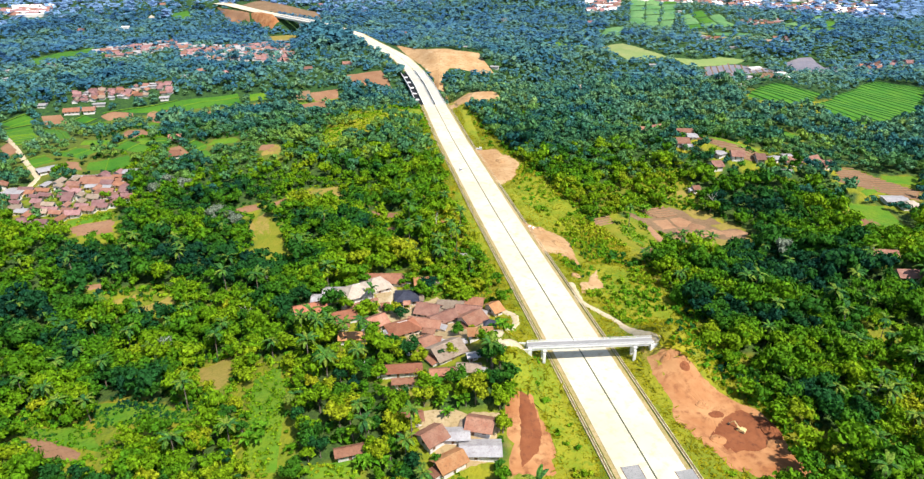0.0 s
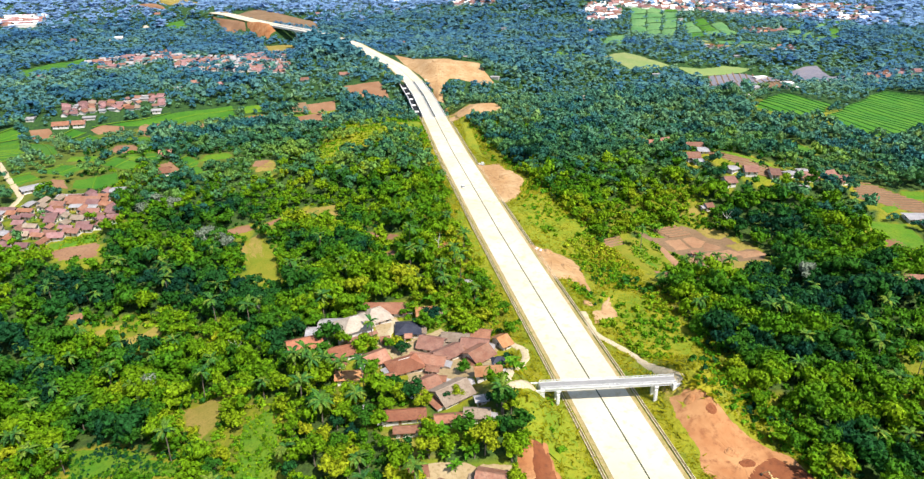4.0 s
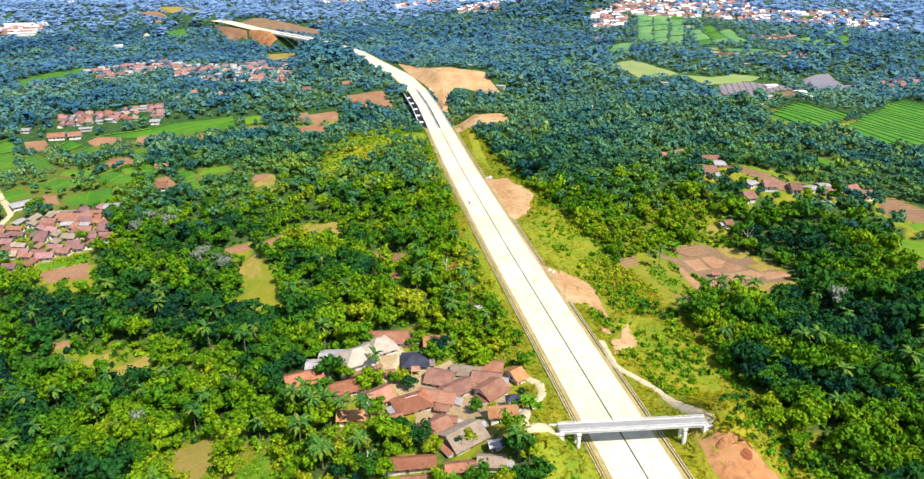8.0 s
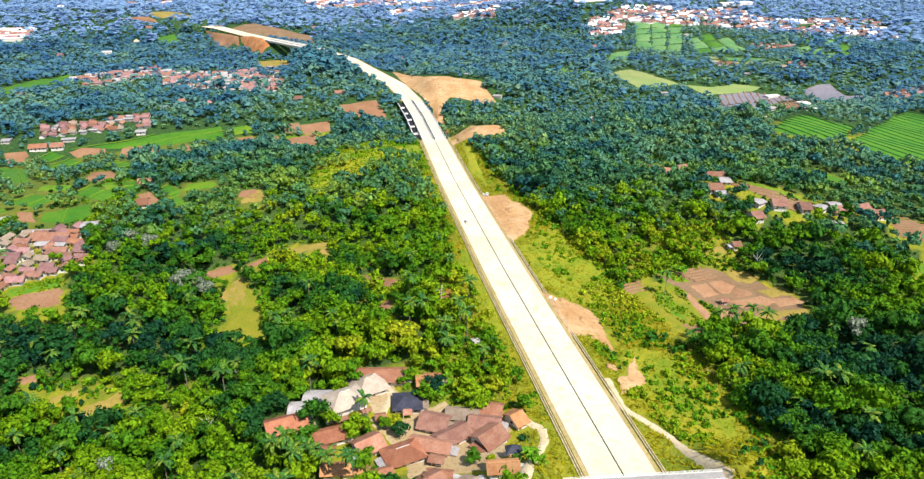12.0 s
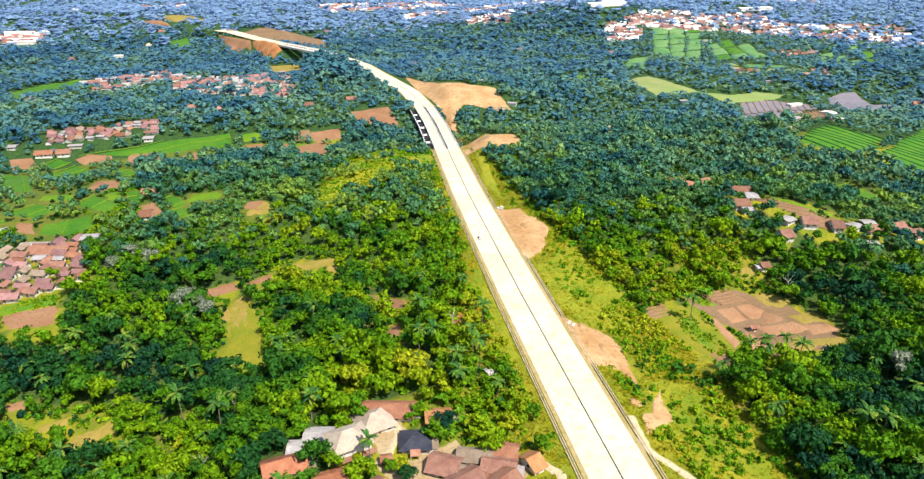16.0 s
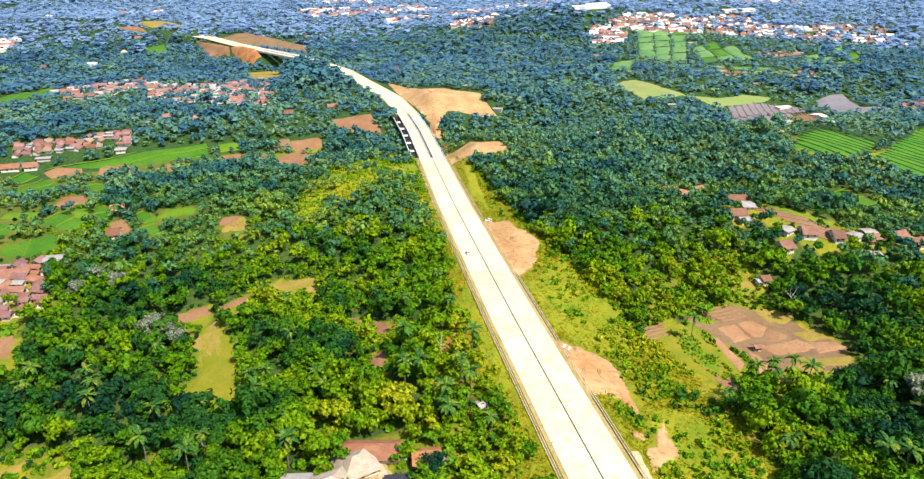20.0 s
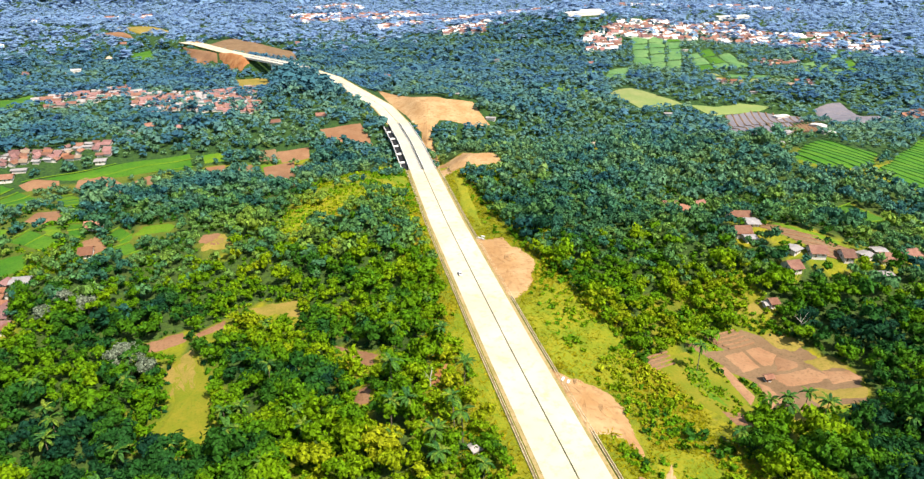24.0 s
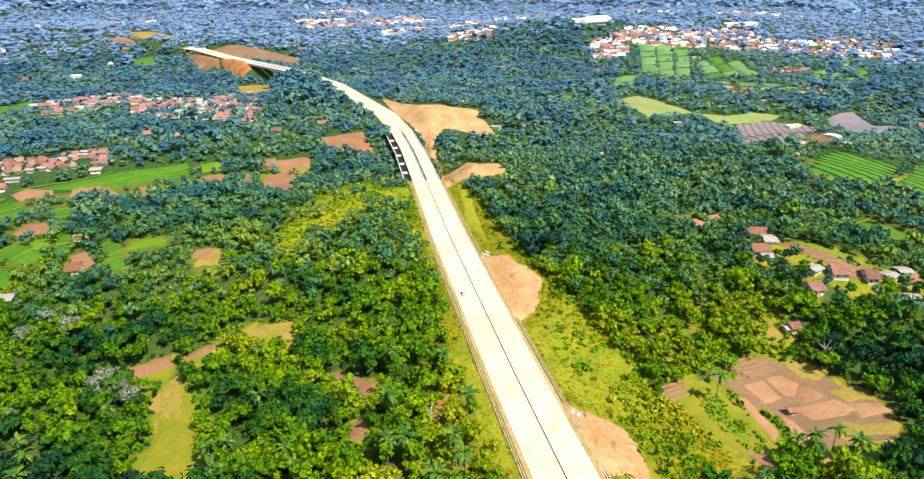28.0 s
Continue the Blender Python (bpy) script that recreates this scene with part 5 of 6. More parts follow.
def crown(rng, lumps, leaves, radius, height, leaf, core=5, up=0.0):
    """A crown of leaf clumps round several rounded boughs: verts, quads, about the crown's foot."""
    verts, quads = [], []
    for k in range(lumps):
        a, rr = rng.uniform(0, 6.28), radius * (0.0 if k == 0 else rng.uniform(0.35, 0.75))
        c = np.array([rr * math.cos(a), rr * math.sin(a), height * (0.62 if k == 0 else rng.uniform(0.25, 0.7))])
        r = radius * rng.uniform(0.30, 0.56)
        n = sphere_points(leaves, rng)
        n[:, 2] = np.where(n[:, 2] < -0.35, -n[:, 2], n[:, 2])
        p = c + n * np.array([r, r, r * 0.8]) * rng.uniform(0.72, 1.18, (leaves, 1))
        nn = n + rng.normal(0, 0.42, n.shape) + np.array([0, 0, up])
        nn /= np.linalg.norm(nn, axis=1)[:, None]
        t1 = np.cross(nn, rng.normal(size=n.shape))
        t1 /= np.linalg.norm(t1, axis=1)[:, None]
        t2 = np.cross(nn, t1)
        s = leaf * rng.uniform(0.6, 1.35, (leaves, 1))
        q = np.stack([p - t1 * s, p - t2 * s * 0.6 - nn * s * 0.12, p + t1 * s, p + t2 * s * 0.6 - nn * s * 0.12], 1)
        o = sum(len(x) for x in verts)
        verts.append(q.reshape(-1, 3))
        quads.append(np.arange(len(p) * 4).reshape(-1, 4) + o)
        # the shaded inside of the bough, a rough lump
        if not core:
            continue
        u, w = core, 3
        lump = [c + np.array([math.cos(6.283 * i / u) * math.sin(3.1416 * (j + 0.5) / w), math.sin(6.283 * i / u) * math.sin(3.1416 * (j + 0.5) / w), 0.8 * math.cos(3.1416 * (j + 0.5) / w)]) * r * 0.7 for j in range(w) for i in range(u)]
        o += len(q) * 4
        verts.append(np.array(lump))
        quads.append(np.array([(o + j * u + i, o + (j + 1) * u + i, o + (j + 1) * u + (i + 1) % u, o + j * u + (i + 1) % u) for j in range(w - 1) for i in range(u)] + [(o, o + 1, o + 2, o + 3)]))
    return np.concatenate(verts), np.concatenate(quads)


def limb(bm, a, b, ra, rb, n=6):
    a, b = Vector(a), Vector(b)
    z = (b - a).normalized()
    x = z.orthogonal().normalized()
    y = z.cross(x)
    rings = []
    for p, r in ((a, ra), ((a + b) / 2 + x * ra * 0.4, (ra + rb) / 2), (b, rb)):
        rings.append([bm.verts.new(p + (x * math.cos(6.283 * i / n) + y * math.sin(6.283 * i / n)) * r) for i in range(n)])
    for r0, r1 in zip(rings, rings[1:]):
        for i in range(n):
            bm.faces.new((r0[i], r0[(i + 1) % n], r1[(i + 1) % n], r1[i]))


def broadleaf(seed, radius, height, leaves=None):
    """Trunk with limbs and a lumpy crown; total height as given."""
    rng = np.random.default_rng(seed)
    ob = empty("tree")
    bm = bmesh.new()
    foot = height * 0.38
    limb(bm, (0, 0, -0.6), (0.1, 0, foot), 0.28, 0.18)
    for k in range(4):
        a = k * 1.57 + rng.uniform(0, 0.8)
        limb(bm, (0.1, 0, foot * rng.uniform(0.75, 1)), (radius * 0.55 * math.cos(a), radius * 0.55 * math.sin(a), foot + height * rng.uniform(0.15, 0.35)), 0.13, 0.05, 5)
    part("trunk", bm, BARK, ob)
    v, q = crown(rng, 9, 52, radius, height * 0.72, 0.55)
    v[:, 2] += height * 0.24
    me = raw_mesh("crown", v, q, leaves or LEAF_ONE)
    c = new("crown", me)
    c.parent = ob
    return ob


def palm(seed, height):
    rng = np.random.default_rng(seed)
    ob = empty("palm")
    bm = bmesh.new()
    lean = rng.uniform(-0.8, 0.8)
    limb(bm, (0, 0, -0.6), (lean * 0.4, 0, height * 0.5), 0.22, 0.17)
    limb(bm, (lean * 0.4, 0, height * 0.5), (lean, 0, height), 0.17, 0.13)
    part("trunk", bm, BARK, ob, "slender pale grey palm trunk")
    # one frond, arched, with leaflets hanging on both sides
    bm = bmesh.new()
    L, n = 3.4, 7
    mid = [Vector((L * t, 0, 0.9 * math.sin(t * 2.2) - 1.5 * t * t)) for t in np.linspace(0, 1, n)]
    for i in range(n - 1):
        wa, wb = (0.55 * math.sin(3.1416 * min(1, (i + 0.6) / n)) + 0.08), (0.55 * math.sin(3.1416 * min(1, (i + 1.6) / n)) + 0.05)
        for s in (-1, 1):
            a, b = mid[i], mid[i + 1]
            bm.faces.new([bm.verts.new(p) for p in (a, b, b + Vector((0.15, s * wb, -0.35 * wb)), a + Vector((0.15, s * wa, -0.35 * wa)))])
    frond = part("frond", bm, PALM_LEAF, ob)
    for k in range(13):
        f = frond if k == 0 else new("frond", frond.data)
        f.parent = ob
        f.matrix_basis = pose(lean, 0, height, 0, rng.uniform(-45, 35), k * 27.7 + rng.uniform(-8, 8)) @ Matrix.Scale(float(rng.uniform(0.85, 1.15)), 4)
    return ob


SCRUB = []
SCRUB.append(((-100.2, 300), (-60.9, 384.2), (-7.1, 461.3), (9, 465.5), (-0, 369.9), (-29.1, 341.4), (-46.4, 310.4), (-74.1, 300.1), (-90.5, 293.4)))
SCRUB.append(((-28.8, 343.9), (-0, 369.9), (-5.3, 286), (-18, 291.6)))
SCRUB.append(((-71, 210.6), (-54.6, 215.4), (-47.5, 179.7), (-67.2, 179.2)))
SCRUB.append(((-133.4, 153.1), (-112.6, 149), (-107.8, 122.6), (-131, 130.3)))
SCRUB.append(((-72.1, 176.5), (-45.9, 153.1), (-54.8, 110.9), (-67.8, 115.7)))
SCRUB.append(((-43.1, 112.4), (-23, 152.6), (-22.3, 94), (-46.2, 93.7)))
SCRUB.append(((-97.8, 228.9), (-78.7, 224.1), (-76.4, 203), (-97.2, 211.3)))
SCRUB.append(((-215.8, 32.7), (-178.9, 24.9), (-160.4, -23.1), (-197.6, -12.5)))
SCRUB.append(((-133.6, 39.4), (-107.3, 25.1), (-108.1, -42.3), (-127.2, -35.8)))
SCRUB.append(((-214, 125.9), (-160.4, 114.1), (-159.7, 87.5), (-202.5, 98.5)))
SCRUB.append(((-145.3, 183.2), (-113.2, 178), (-110.7, 128.6), (-141.1, 135.8)))
SCRUB.append(((30.2, 85.2), (51.1, 82.2), (55.4, 30.5), (25.3, -9.1), (20.5, 45.9)))
SCRUB.append(((52.9, 41.9), (65.4, -14.8), (65.3, -62.1), (51.7, -68.8), (50.8, -36.5), (24.9, -10)))
SCRUB.append(((122.7, 4.9), (144.3, -8.2), (108.6, -46.4), (100.5, -28.6)))
SCRUB.append(((90.9, -42.9), (108.6, -46.4), (86.5, -69.1), (76.3, -64.5)))
SCRUB.append(((-157.7, 58.4), (-124.3, 41.5), (-118.3, -9.6), (-150, 6.6)))
SCRUB.append(((-118, 231.1), (-76.5, 218.1), (-78.1, 192.7), (-113.8, 205.4)))
SCRUB.append(((80.4, 183.8), (139.1, 189.7), (138.6, 154.2), (95.8, 148.3), (64.5, 136.9)))
SCRUB.append(((23.9, 116.5), (47.5, 119.2), (57, 68.3), (51.1, 21.1), (22.6, 24.6), (17.1, 64.9)))
SCRUB.append(((-86.9, 105.8), (-69.5, 92.4), (-75, 75.7), (-91.3, 81.3)))
SCRUB.append(((-70.7, 78.1), (-22.1, 82.7), (-23.5, 47.3), (-50.5, 49.3)))
SCRUB.append(((-205.2, 121.9), (-132.9, 100.2), (-133.3, 75.2), (-198.3, 100.5)))
SCRUB.append(((-150, 153.4), (-111.5, 141.8), (-112.4, 116.2), (-140.7, 124.6)))
SCRUB.append(((-394.9, 509.9), (-296.9, 504.1), (-216.8, 521.1), (-166.6, 538.1), (-163.8, 501.4), (-179, 408.7), (-242.7, 446.3), (-186.3, 280.1), (-212.3, 266.7), (-290.3, 272.5)))
SCRUB.append(((-112.3, 581.2), (-52.6, 586.7), (-80.6, 404.4), (-111.5, 387.4)))
SCRUB.append(((164.9, 239.3), (223.4, 191.5), (199.1, 176), (156, 218.5)))
SCRUB.append(((95.6, 153.8), (133.6, 151.4), (131.4, 89.6), (101.2, 79.9), (60.2, 86.4)))
SCRUB.append(((316.2, 739.1), (487.4, 617), (446.6, 579.4), (269.9, 600.6)))
SCRUB.append(((387.2, 596.2), (629.3, 614.5), (459.2, 415.5), (289.7, 431)))
SCRUB.append(((368.8, 463.4), (437.4, 374.7), (352.5, 285.3), (289.2, 346.1)))
SCRUB.append(((456.9, 1002.5), (724.9, 1014.9), (640, 750.8), (505.5, 635.9), (407.7, 670.1), (357.8, 810.8)))


def vigour(x, y):
    """How tall and dark the wood is, 0 to 1: patchy, and stronger east of the road."""
    x, y = np.asarray(x, float), np.asarray(y, float)
    p = 0.5 + 0.24 * np.sin(x / 27 + 1.3) * np.cos(y / 33 + 0.4) + 0.2 * np.sin(x / 61 - y / 47) + 0.12 * np.sin(x / 11 + y / 9)
    return np.clip(p + np.where(x > road_x(y), 0.06, -0.04), 0, 1)


def scruffy(x, y):
    """Where scrub and young growth stand in place of tall wood."""
    t = np.zeros(np.shape(x), bool)
    for poly in SCRUB:
        t |= inside(poly, x, y)
    return t


def clearing(x, y):
    """True where nothing tall grows: the road and its verges, plots, houses."""
    x, y = np.asarray(x, float), np.asarray(y, float)
    off = x - road_x(y)
    right = np.interp(y, (-200, -80, 0, 60, 130, 200, 300, 420, 470, 560, 640, 700, 1300), (26, 32, 52, 60, 54, 44, 32, 24, 16, 16, 60, 24, 20))
    left = np.interp(y, (-200, 5, 40, 120, 250, 300, 400, 440, 460, 580, 640, 740, 770, 900, 960, 1300), (34, 32, 20, 19, 18, 20, 20, 16, 14, 14, 18, 16, 11, 11, 18, 18))
    bad = (off < right) & (off > -left)
    bad &= ~((y > VIA0 + 15) & (y < VIA1 - 15) & (np.abs(off) > 13))
    far = np.hypot(x + 75, y + 130)
    ux, uy = (x + 75) / far, (y + 130) / far
    reach = np.where(far < 450, 1.0, 0.6)
    for kind, poly in POLYS:
        xs, ys = [p[0] for p in poly], [p[1] for p in poly]
        near = (x > min(xs) - 22) & (x < max(xs) + 22) & (y > min(ys) - 22) & (y < max(ys) + 22)
        if near.any():
            for d in ((0, 6, 12) if kind not in ("grass", "mosaic", "track") else (0, 3)):
                hit = near & inside(poly, x + ux * d * reach, y + uy * d * reach)
                if kind == "grass" and min(ys) > 275:
                    hit &= np.sin(x / 9) * np.cos(y / 11 + 1) > -0.25
                bad |= hit
    thin = scruffy(x, y)
    bad |= thin & (np.sin(x * 1.9 + y) * np.cos(y * 2.7 - x) < np.where(far < 420, -0.4, -0.6))
    for area in TOWN_AREAS:
        bad |= (inside(area, x, y + 25) | inside(area, x, y)) & (np.sin(x * 1.7) * np.cos(y * 2.3) < 0.12)
    for hx, hy, r in HOMES:
        for d in (0, 4) if hy < 420 else (0, 5, 10, 15):
            bad |= (x + ux * d - hx) ** 2 + (y + uy * d - hy) ** 2 < (r * 0.85) ** 2
    return bad


def in_view(x, y, lo=-1.0, hi=1.0):
    a = np.arctan2(x + 80, y + 215) - 0.215
    return np.abs(a) < np.where(y < 80, 0.82, 0.70)


def scatter(step, near, far, rng, jitter=0.42):
    """Jittered places whose distance from the walk lies between near and far."""
    xs, ys = np.arange(-far, far * 1.1, step), np.arange(-140, far * 1.1, step)
    X, Y = np.meshgrid(xs, ys)
    X = X + rng.uniform(-jitter, jitter, X.shape) * step
    Y = Y + rng.uniform(-jitter, jitter, Y.shape) * step
    X, Y = X.ravel(), Y.ravel()
    D = np.hypot(X + 75, Y + 130)
    D = D + rng.normal(0, 0.05, len(D)) * D
    ok = (D >= near) & (D < far) & in_view(X, Y)
    X, Y = X[ok], Y[ok]
    ok = ~clearing(X, Y)
    return X[ok], Y[ok]


def wood(name, X, Y, protos, sizes, mat, rng, label, category="trees", pale=1.0):
    """All the trees that nobody could count, joined; each has its own size, turn and tint."""
    V, Q, T, o = [], [], [], 0
    Z = land(X, Y)
    kind = rng.integers(0, len(protos), len(X))
    vig = vigour(X, Y)
    scale = rng.uniform(sizes[0], sizes[1], len(X)) * np.where(rng.random(len(X)) < 0.12, 1.42, 1.0)
    if category == "trees":
        vig = np.where(scruffy(X, Y), 0.0, vig)
        scale = scale * (0.84 + 0.36 * vig)
    ang = rng.uniform(0, 6.283, len(X))
    groves = 0.26 * np.sin(X / 19 + np.sin(Y / 23) * 1.7) * np.cos(Y / 16 - np.sin(X / 31) * 1.3) + 0.12 * np.sin(X / 7.3 + Y / 9.1)
    # three patches of shaded wood, their shade painted in by a lower tint
    dense = 2.2 * np.exp(-((X - 128) / 46) ** 2 - ((Y - 42) / 42) ** 2) + 2.6 * np.exp(-((X - 160) / 30) ** 2 - ((Y - 112) / 50) ** 2)
    dense = dense + 2.6 * np.exp(-((X + 180) / 62) ** 2 - ((Y - 118) / 55) ** 2)
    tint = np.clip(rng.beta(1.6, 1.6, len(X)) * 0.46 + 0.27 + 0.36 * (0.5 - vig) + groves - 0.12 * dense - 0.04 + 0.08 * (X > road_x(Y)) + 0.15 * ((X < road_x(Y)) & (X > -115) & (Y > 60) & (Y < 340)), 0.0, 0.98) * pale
    for k, (pv, pq) in enumerate(protos):
        idx = np.nonzero(kind == k)[0]
        if not len(idx):
            continue
        c, s = np.cos(ang[idx])[:, None], np.sin(ang[idx])[:, None]
        sc = scale[idx][:, None]
        vx = (pv[None, :, 0] * c - pv[None, :, 1] * s) * sc + X[idx][:, None]
        vy = (pv[None, :, 0] * s + pv[None, :, 1] * c) * sc + Y[idx][:, None]
        vz = pv[None, :, 2] * sc * rng.uniform(0.85, 1.2, (len(idx), 1)) + Z[idx][:, None]
        V.append(np.stack([vx, vy, vz], -1).reshape(-1, 3))
        Q.append((pq[None] + (np.arange(len(idx)) * len(pv))[:, None, None]).reshape(-1, 4) + o)
        T.append(np.repeat(tint[idx], len(pv)))
        o += len(idx) * len(pv)
    me = raw_mesh(name, np.concatenate(V), np.concatenate(Q), mat, np.concatenate(T))
    return tagged(new(name, me), label, category, kind="stuff")


def prototypes(seed, count, lumps, leaves, radius, height, leaf, lift, core=5, up=0.0):
    out = []
    for k in range(count):
        rng = np.random.default_rng(seed + k)
        v, q = crown(rng, lumps, leaves, radius, height, leaf, core, up)
        v[:, 2] += lift
        out.append((v, q))
    return out


rng = np.random.default_rng(11)
# the nearest trees stand singly
models = [broadleaf(100 + k, r, h) for k, (r, h) in enumerate(((3.4, 9.0), (4.2, 10.5), (2.8, 8.0), (3.8, 8.5), (2.5, 10.0)))]
TX, TY = scatter(5.7, 30, 270, rng)
order = np.argsort(np.hypot(TX + 75, TY + 60) + rng.uniform(0, 60, len(TX)))
single = order[:290]
for n, i in enumerate(single):
    k = int(rng.integers(0, 5))
    x, y = float(TX[i]), float(TY[i])
    s = float(rng.uniform(0.85, 1.3)) * (0.75 + 0.35 * float(vigour(x, y)))
    m = pose(x, y, float(land(x, y)), 0, 0, float(rng.uniform(0, 360))) @ Matrix.Scale(s, 4)
    t = copy_thing(models[k], m)
    t.scale = (s, s, s * float(rng.uniform(0.9, 1.15)))
    tagged(t, "leafy green broadleaf tree with a rounded crown", "tree", "trees near the hamlet")
for x, y in ((-55, -1.9), (-52, -0.4), (-92, 49.7), (-60.9, 65.8), (-65, 38), (-65.8, 42), (-45, 17.9), (-41.4, 12.2), (-55.7, 57), (-76.3, 27.3), (-75.3, 7.6), (-78.9, 45.5), (-49.6, 59.4), (-85.1, 11.3), (-75.9, 11.1), (-100.7, 37.9), (-94.8, 32.5), (-89.2, 22.7), (-37.7, -11.3), (-69.2, 41.9), (-70.2, -33.1), (-65.2, -46.6), (-71.5, -41.5), (-77.8, -35), (-72.6, -23.1), (-81, -30.9), (-65.1, -24.7), (-51.9, -26.8)):
    s = 0.62 + 0.05 * (int(abs(x) * 7) % 6)
    t = copy_thing(models[int(abs(x * 10)) % 5], pose(x, y, float(land(x, y)), 0, 0, float(rng.uniform(0, 360))) @ Matrix.Scale(s, 4))
    t.scale = (s, s, s * 0.9)
    tagged(t, "small leafy garden tree between the houses", "tree", "garden trees of the hamlet")
pale_tree = broadleaf(150, 4.4, 11.0, LEAF_SILVER)
for k, (x, y) in enumerate(((-182.4, 231.2), (-187.9, 233.8), (-176, 226), (-154.2, 180.8), (-151.9, 184.2), (-149.4, 187.5), (-142, 172.4), (-194.4, 220.6), (-147, 176), (128, 60), (-160, 60), (-120, 95))):
    s = 0.9 + 0.06 * (k % 5)
    t = copy_thing(pale_tree, pose(x, y, float(land(x, y)), 0, 0, 50.0 * k) @ Matrix.Scale(s, 4))
    t.scale = (s, s, s)
    tagged(t, "broadleaf tree with silvery pale foliage", "tree", "silvery trees in the woods")
models.append(pale_tree)
for mdl in models:
    for o in list(mdl.children_recursive) + [mdl]:
        bpy.data.objects.remove(o)
rest = np.ones(len(TX), bool)
rest[single] = False
P1 = prototypes(200, 10, 6, 26, 3.8, 6.4, 0.60, 1.5, 4)
wood("near_woods", TX[rest], TY[rest], P1, (0.85, 1.4), LEAF, rng, "dense mixed green woodland with uneven crowns")
P2 = prototypes(300, 10, 4, 18, 4.0, 6.4, 0.84, 1.2, 4)
X, Y = scatter(5.7, 270, 390, rng)
wood("slope_woods", X, Y, P2, (0.75, 1.25), LEAF, rng, "dense green woodland over rolling slopes", pale=0.92)
# from here outwards the leaf colours carry more and more painted haze
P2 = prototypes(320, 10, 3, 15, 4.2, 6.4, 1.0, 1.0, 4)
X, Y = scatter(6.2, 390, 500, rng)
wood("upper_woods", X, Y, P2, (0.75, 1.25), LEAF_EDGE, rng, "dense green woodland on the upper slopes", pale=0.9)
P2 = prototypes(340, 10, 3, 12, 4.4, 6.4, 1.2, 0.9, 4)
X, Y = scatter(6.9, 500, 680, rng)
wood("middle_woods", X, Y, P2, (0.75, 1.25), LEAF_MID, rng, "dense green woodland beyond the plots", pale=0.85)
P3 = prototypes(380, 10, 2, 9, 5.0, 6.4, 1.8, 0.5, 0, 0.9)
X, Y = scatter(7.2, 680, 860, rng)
wood("valley_woods", X, Y, P3, (0.7, 1.3), LEAF_BEYOND, rng, "dense woodland in the valley, haze mixed into its leaf colour", pale=0.9)
# a tall grove on the hill beside the motorway hides part of it
X, Y = rng.uniform(-140, -10, 900), rng.uniform(690, 895, 900)
ok = (X - road_x(Y) < -13) & (X - road_x(Y) > np.where(Y > 790, -48, -75)) & ((Y > 815) | (X - road_x(Y) < -26))
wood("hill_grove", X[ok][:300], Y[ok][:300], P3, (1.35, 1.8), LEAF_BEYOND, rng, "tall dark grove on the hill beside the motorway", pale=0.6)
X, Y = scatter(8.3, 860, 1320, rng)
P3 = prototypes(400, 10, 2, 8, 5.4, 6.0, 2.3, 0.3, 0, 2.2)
wood("far_woods", X, Y, P3, (0.7, 1.3), LEAF_FAR, rng, "far woodland, blue haze painted into its leaves")
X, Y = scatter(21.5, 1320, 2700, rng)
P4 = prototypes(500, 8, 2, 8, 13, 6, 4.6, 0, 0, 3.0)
wood("distant_woods", X, Y, P4, (0.7, 1.3), LEAF_HAZE, rng, "distant woodland, pale blue haze painted into its leaves")
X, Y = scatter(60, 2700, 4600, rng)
wood("horizon_woods", X, Y, P4, (2.4, 3.8), LEAF_HAZE, rng, "woodland towards the horizon")

# palms stand up out of the woods
palms = [palm(600 + k, h) for k, h in enumerate((9.0, 11.5, 7.5))]
PX, PY = scatter(15, 60, 520, rng, 0.5)
keep = rng.random(len(PX)) < 0.55
near = np.argsort(np.hypot(PX[keep] + 75, PY[keep] + 60))[:165]
PX, PY = PX[keep][near], PY[keep][near]
for x, y in zip(PX, PY):
    s = float(rng.uniform(0.85, 1.25))
    t = copy_thing(palms[int(rng.integers(0, 3))], pose(float(x), float(y), float(land(x, y)), 0, 0, float(rng.uniform(0, 360))) @ Matrix.Scale(s, 4))
    t.scale = (s, s, s)
    tagged(t, "tall coconut palm with drooping fronds", "palm", "coconut palms among the woods")
for mdl in palms:
    for o in list(mdl.children_recursive) + [mdl]:
        bpy.data.objects.remove(o)



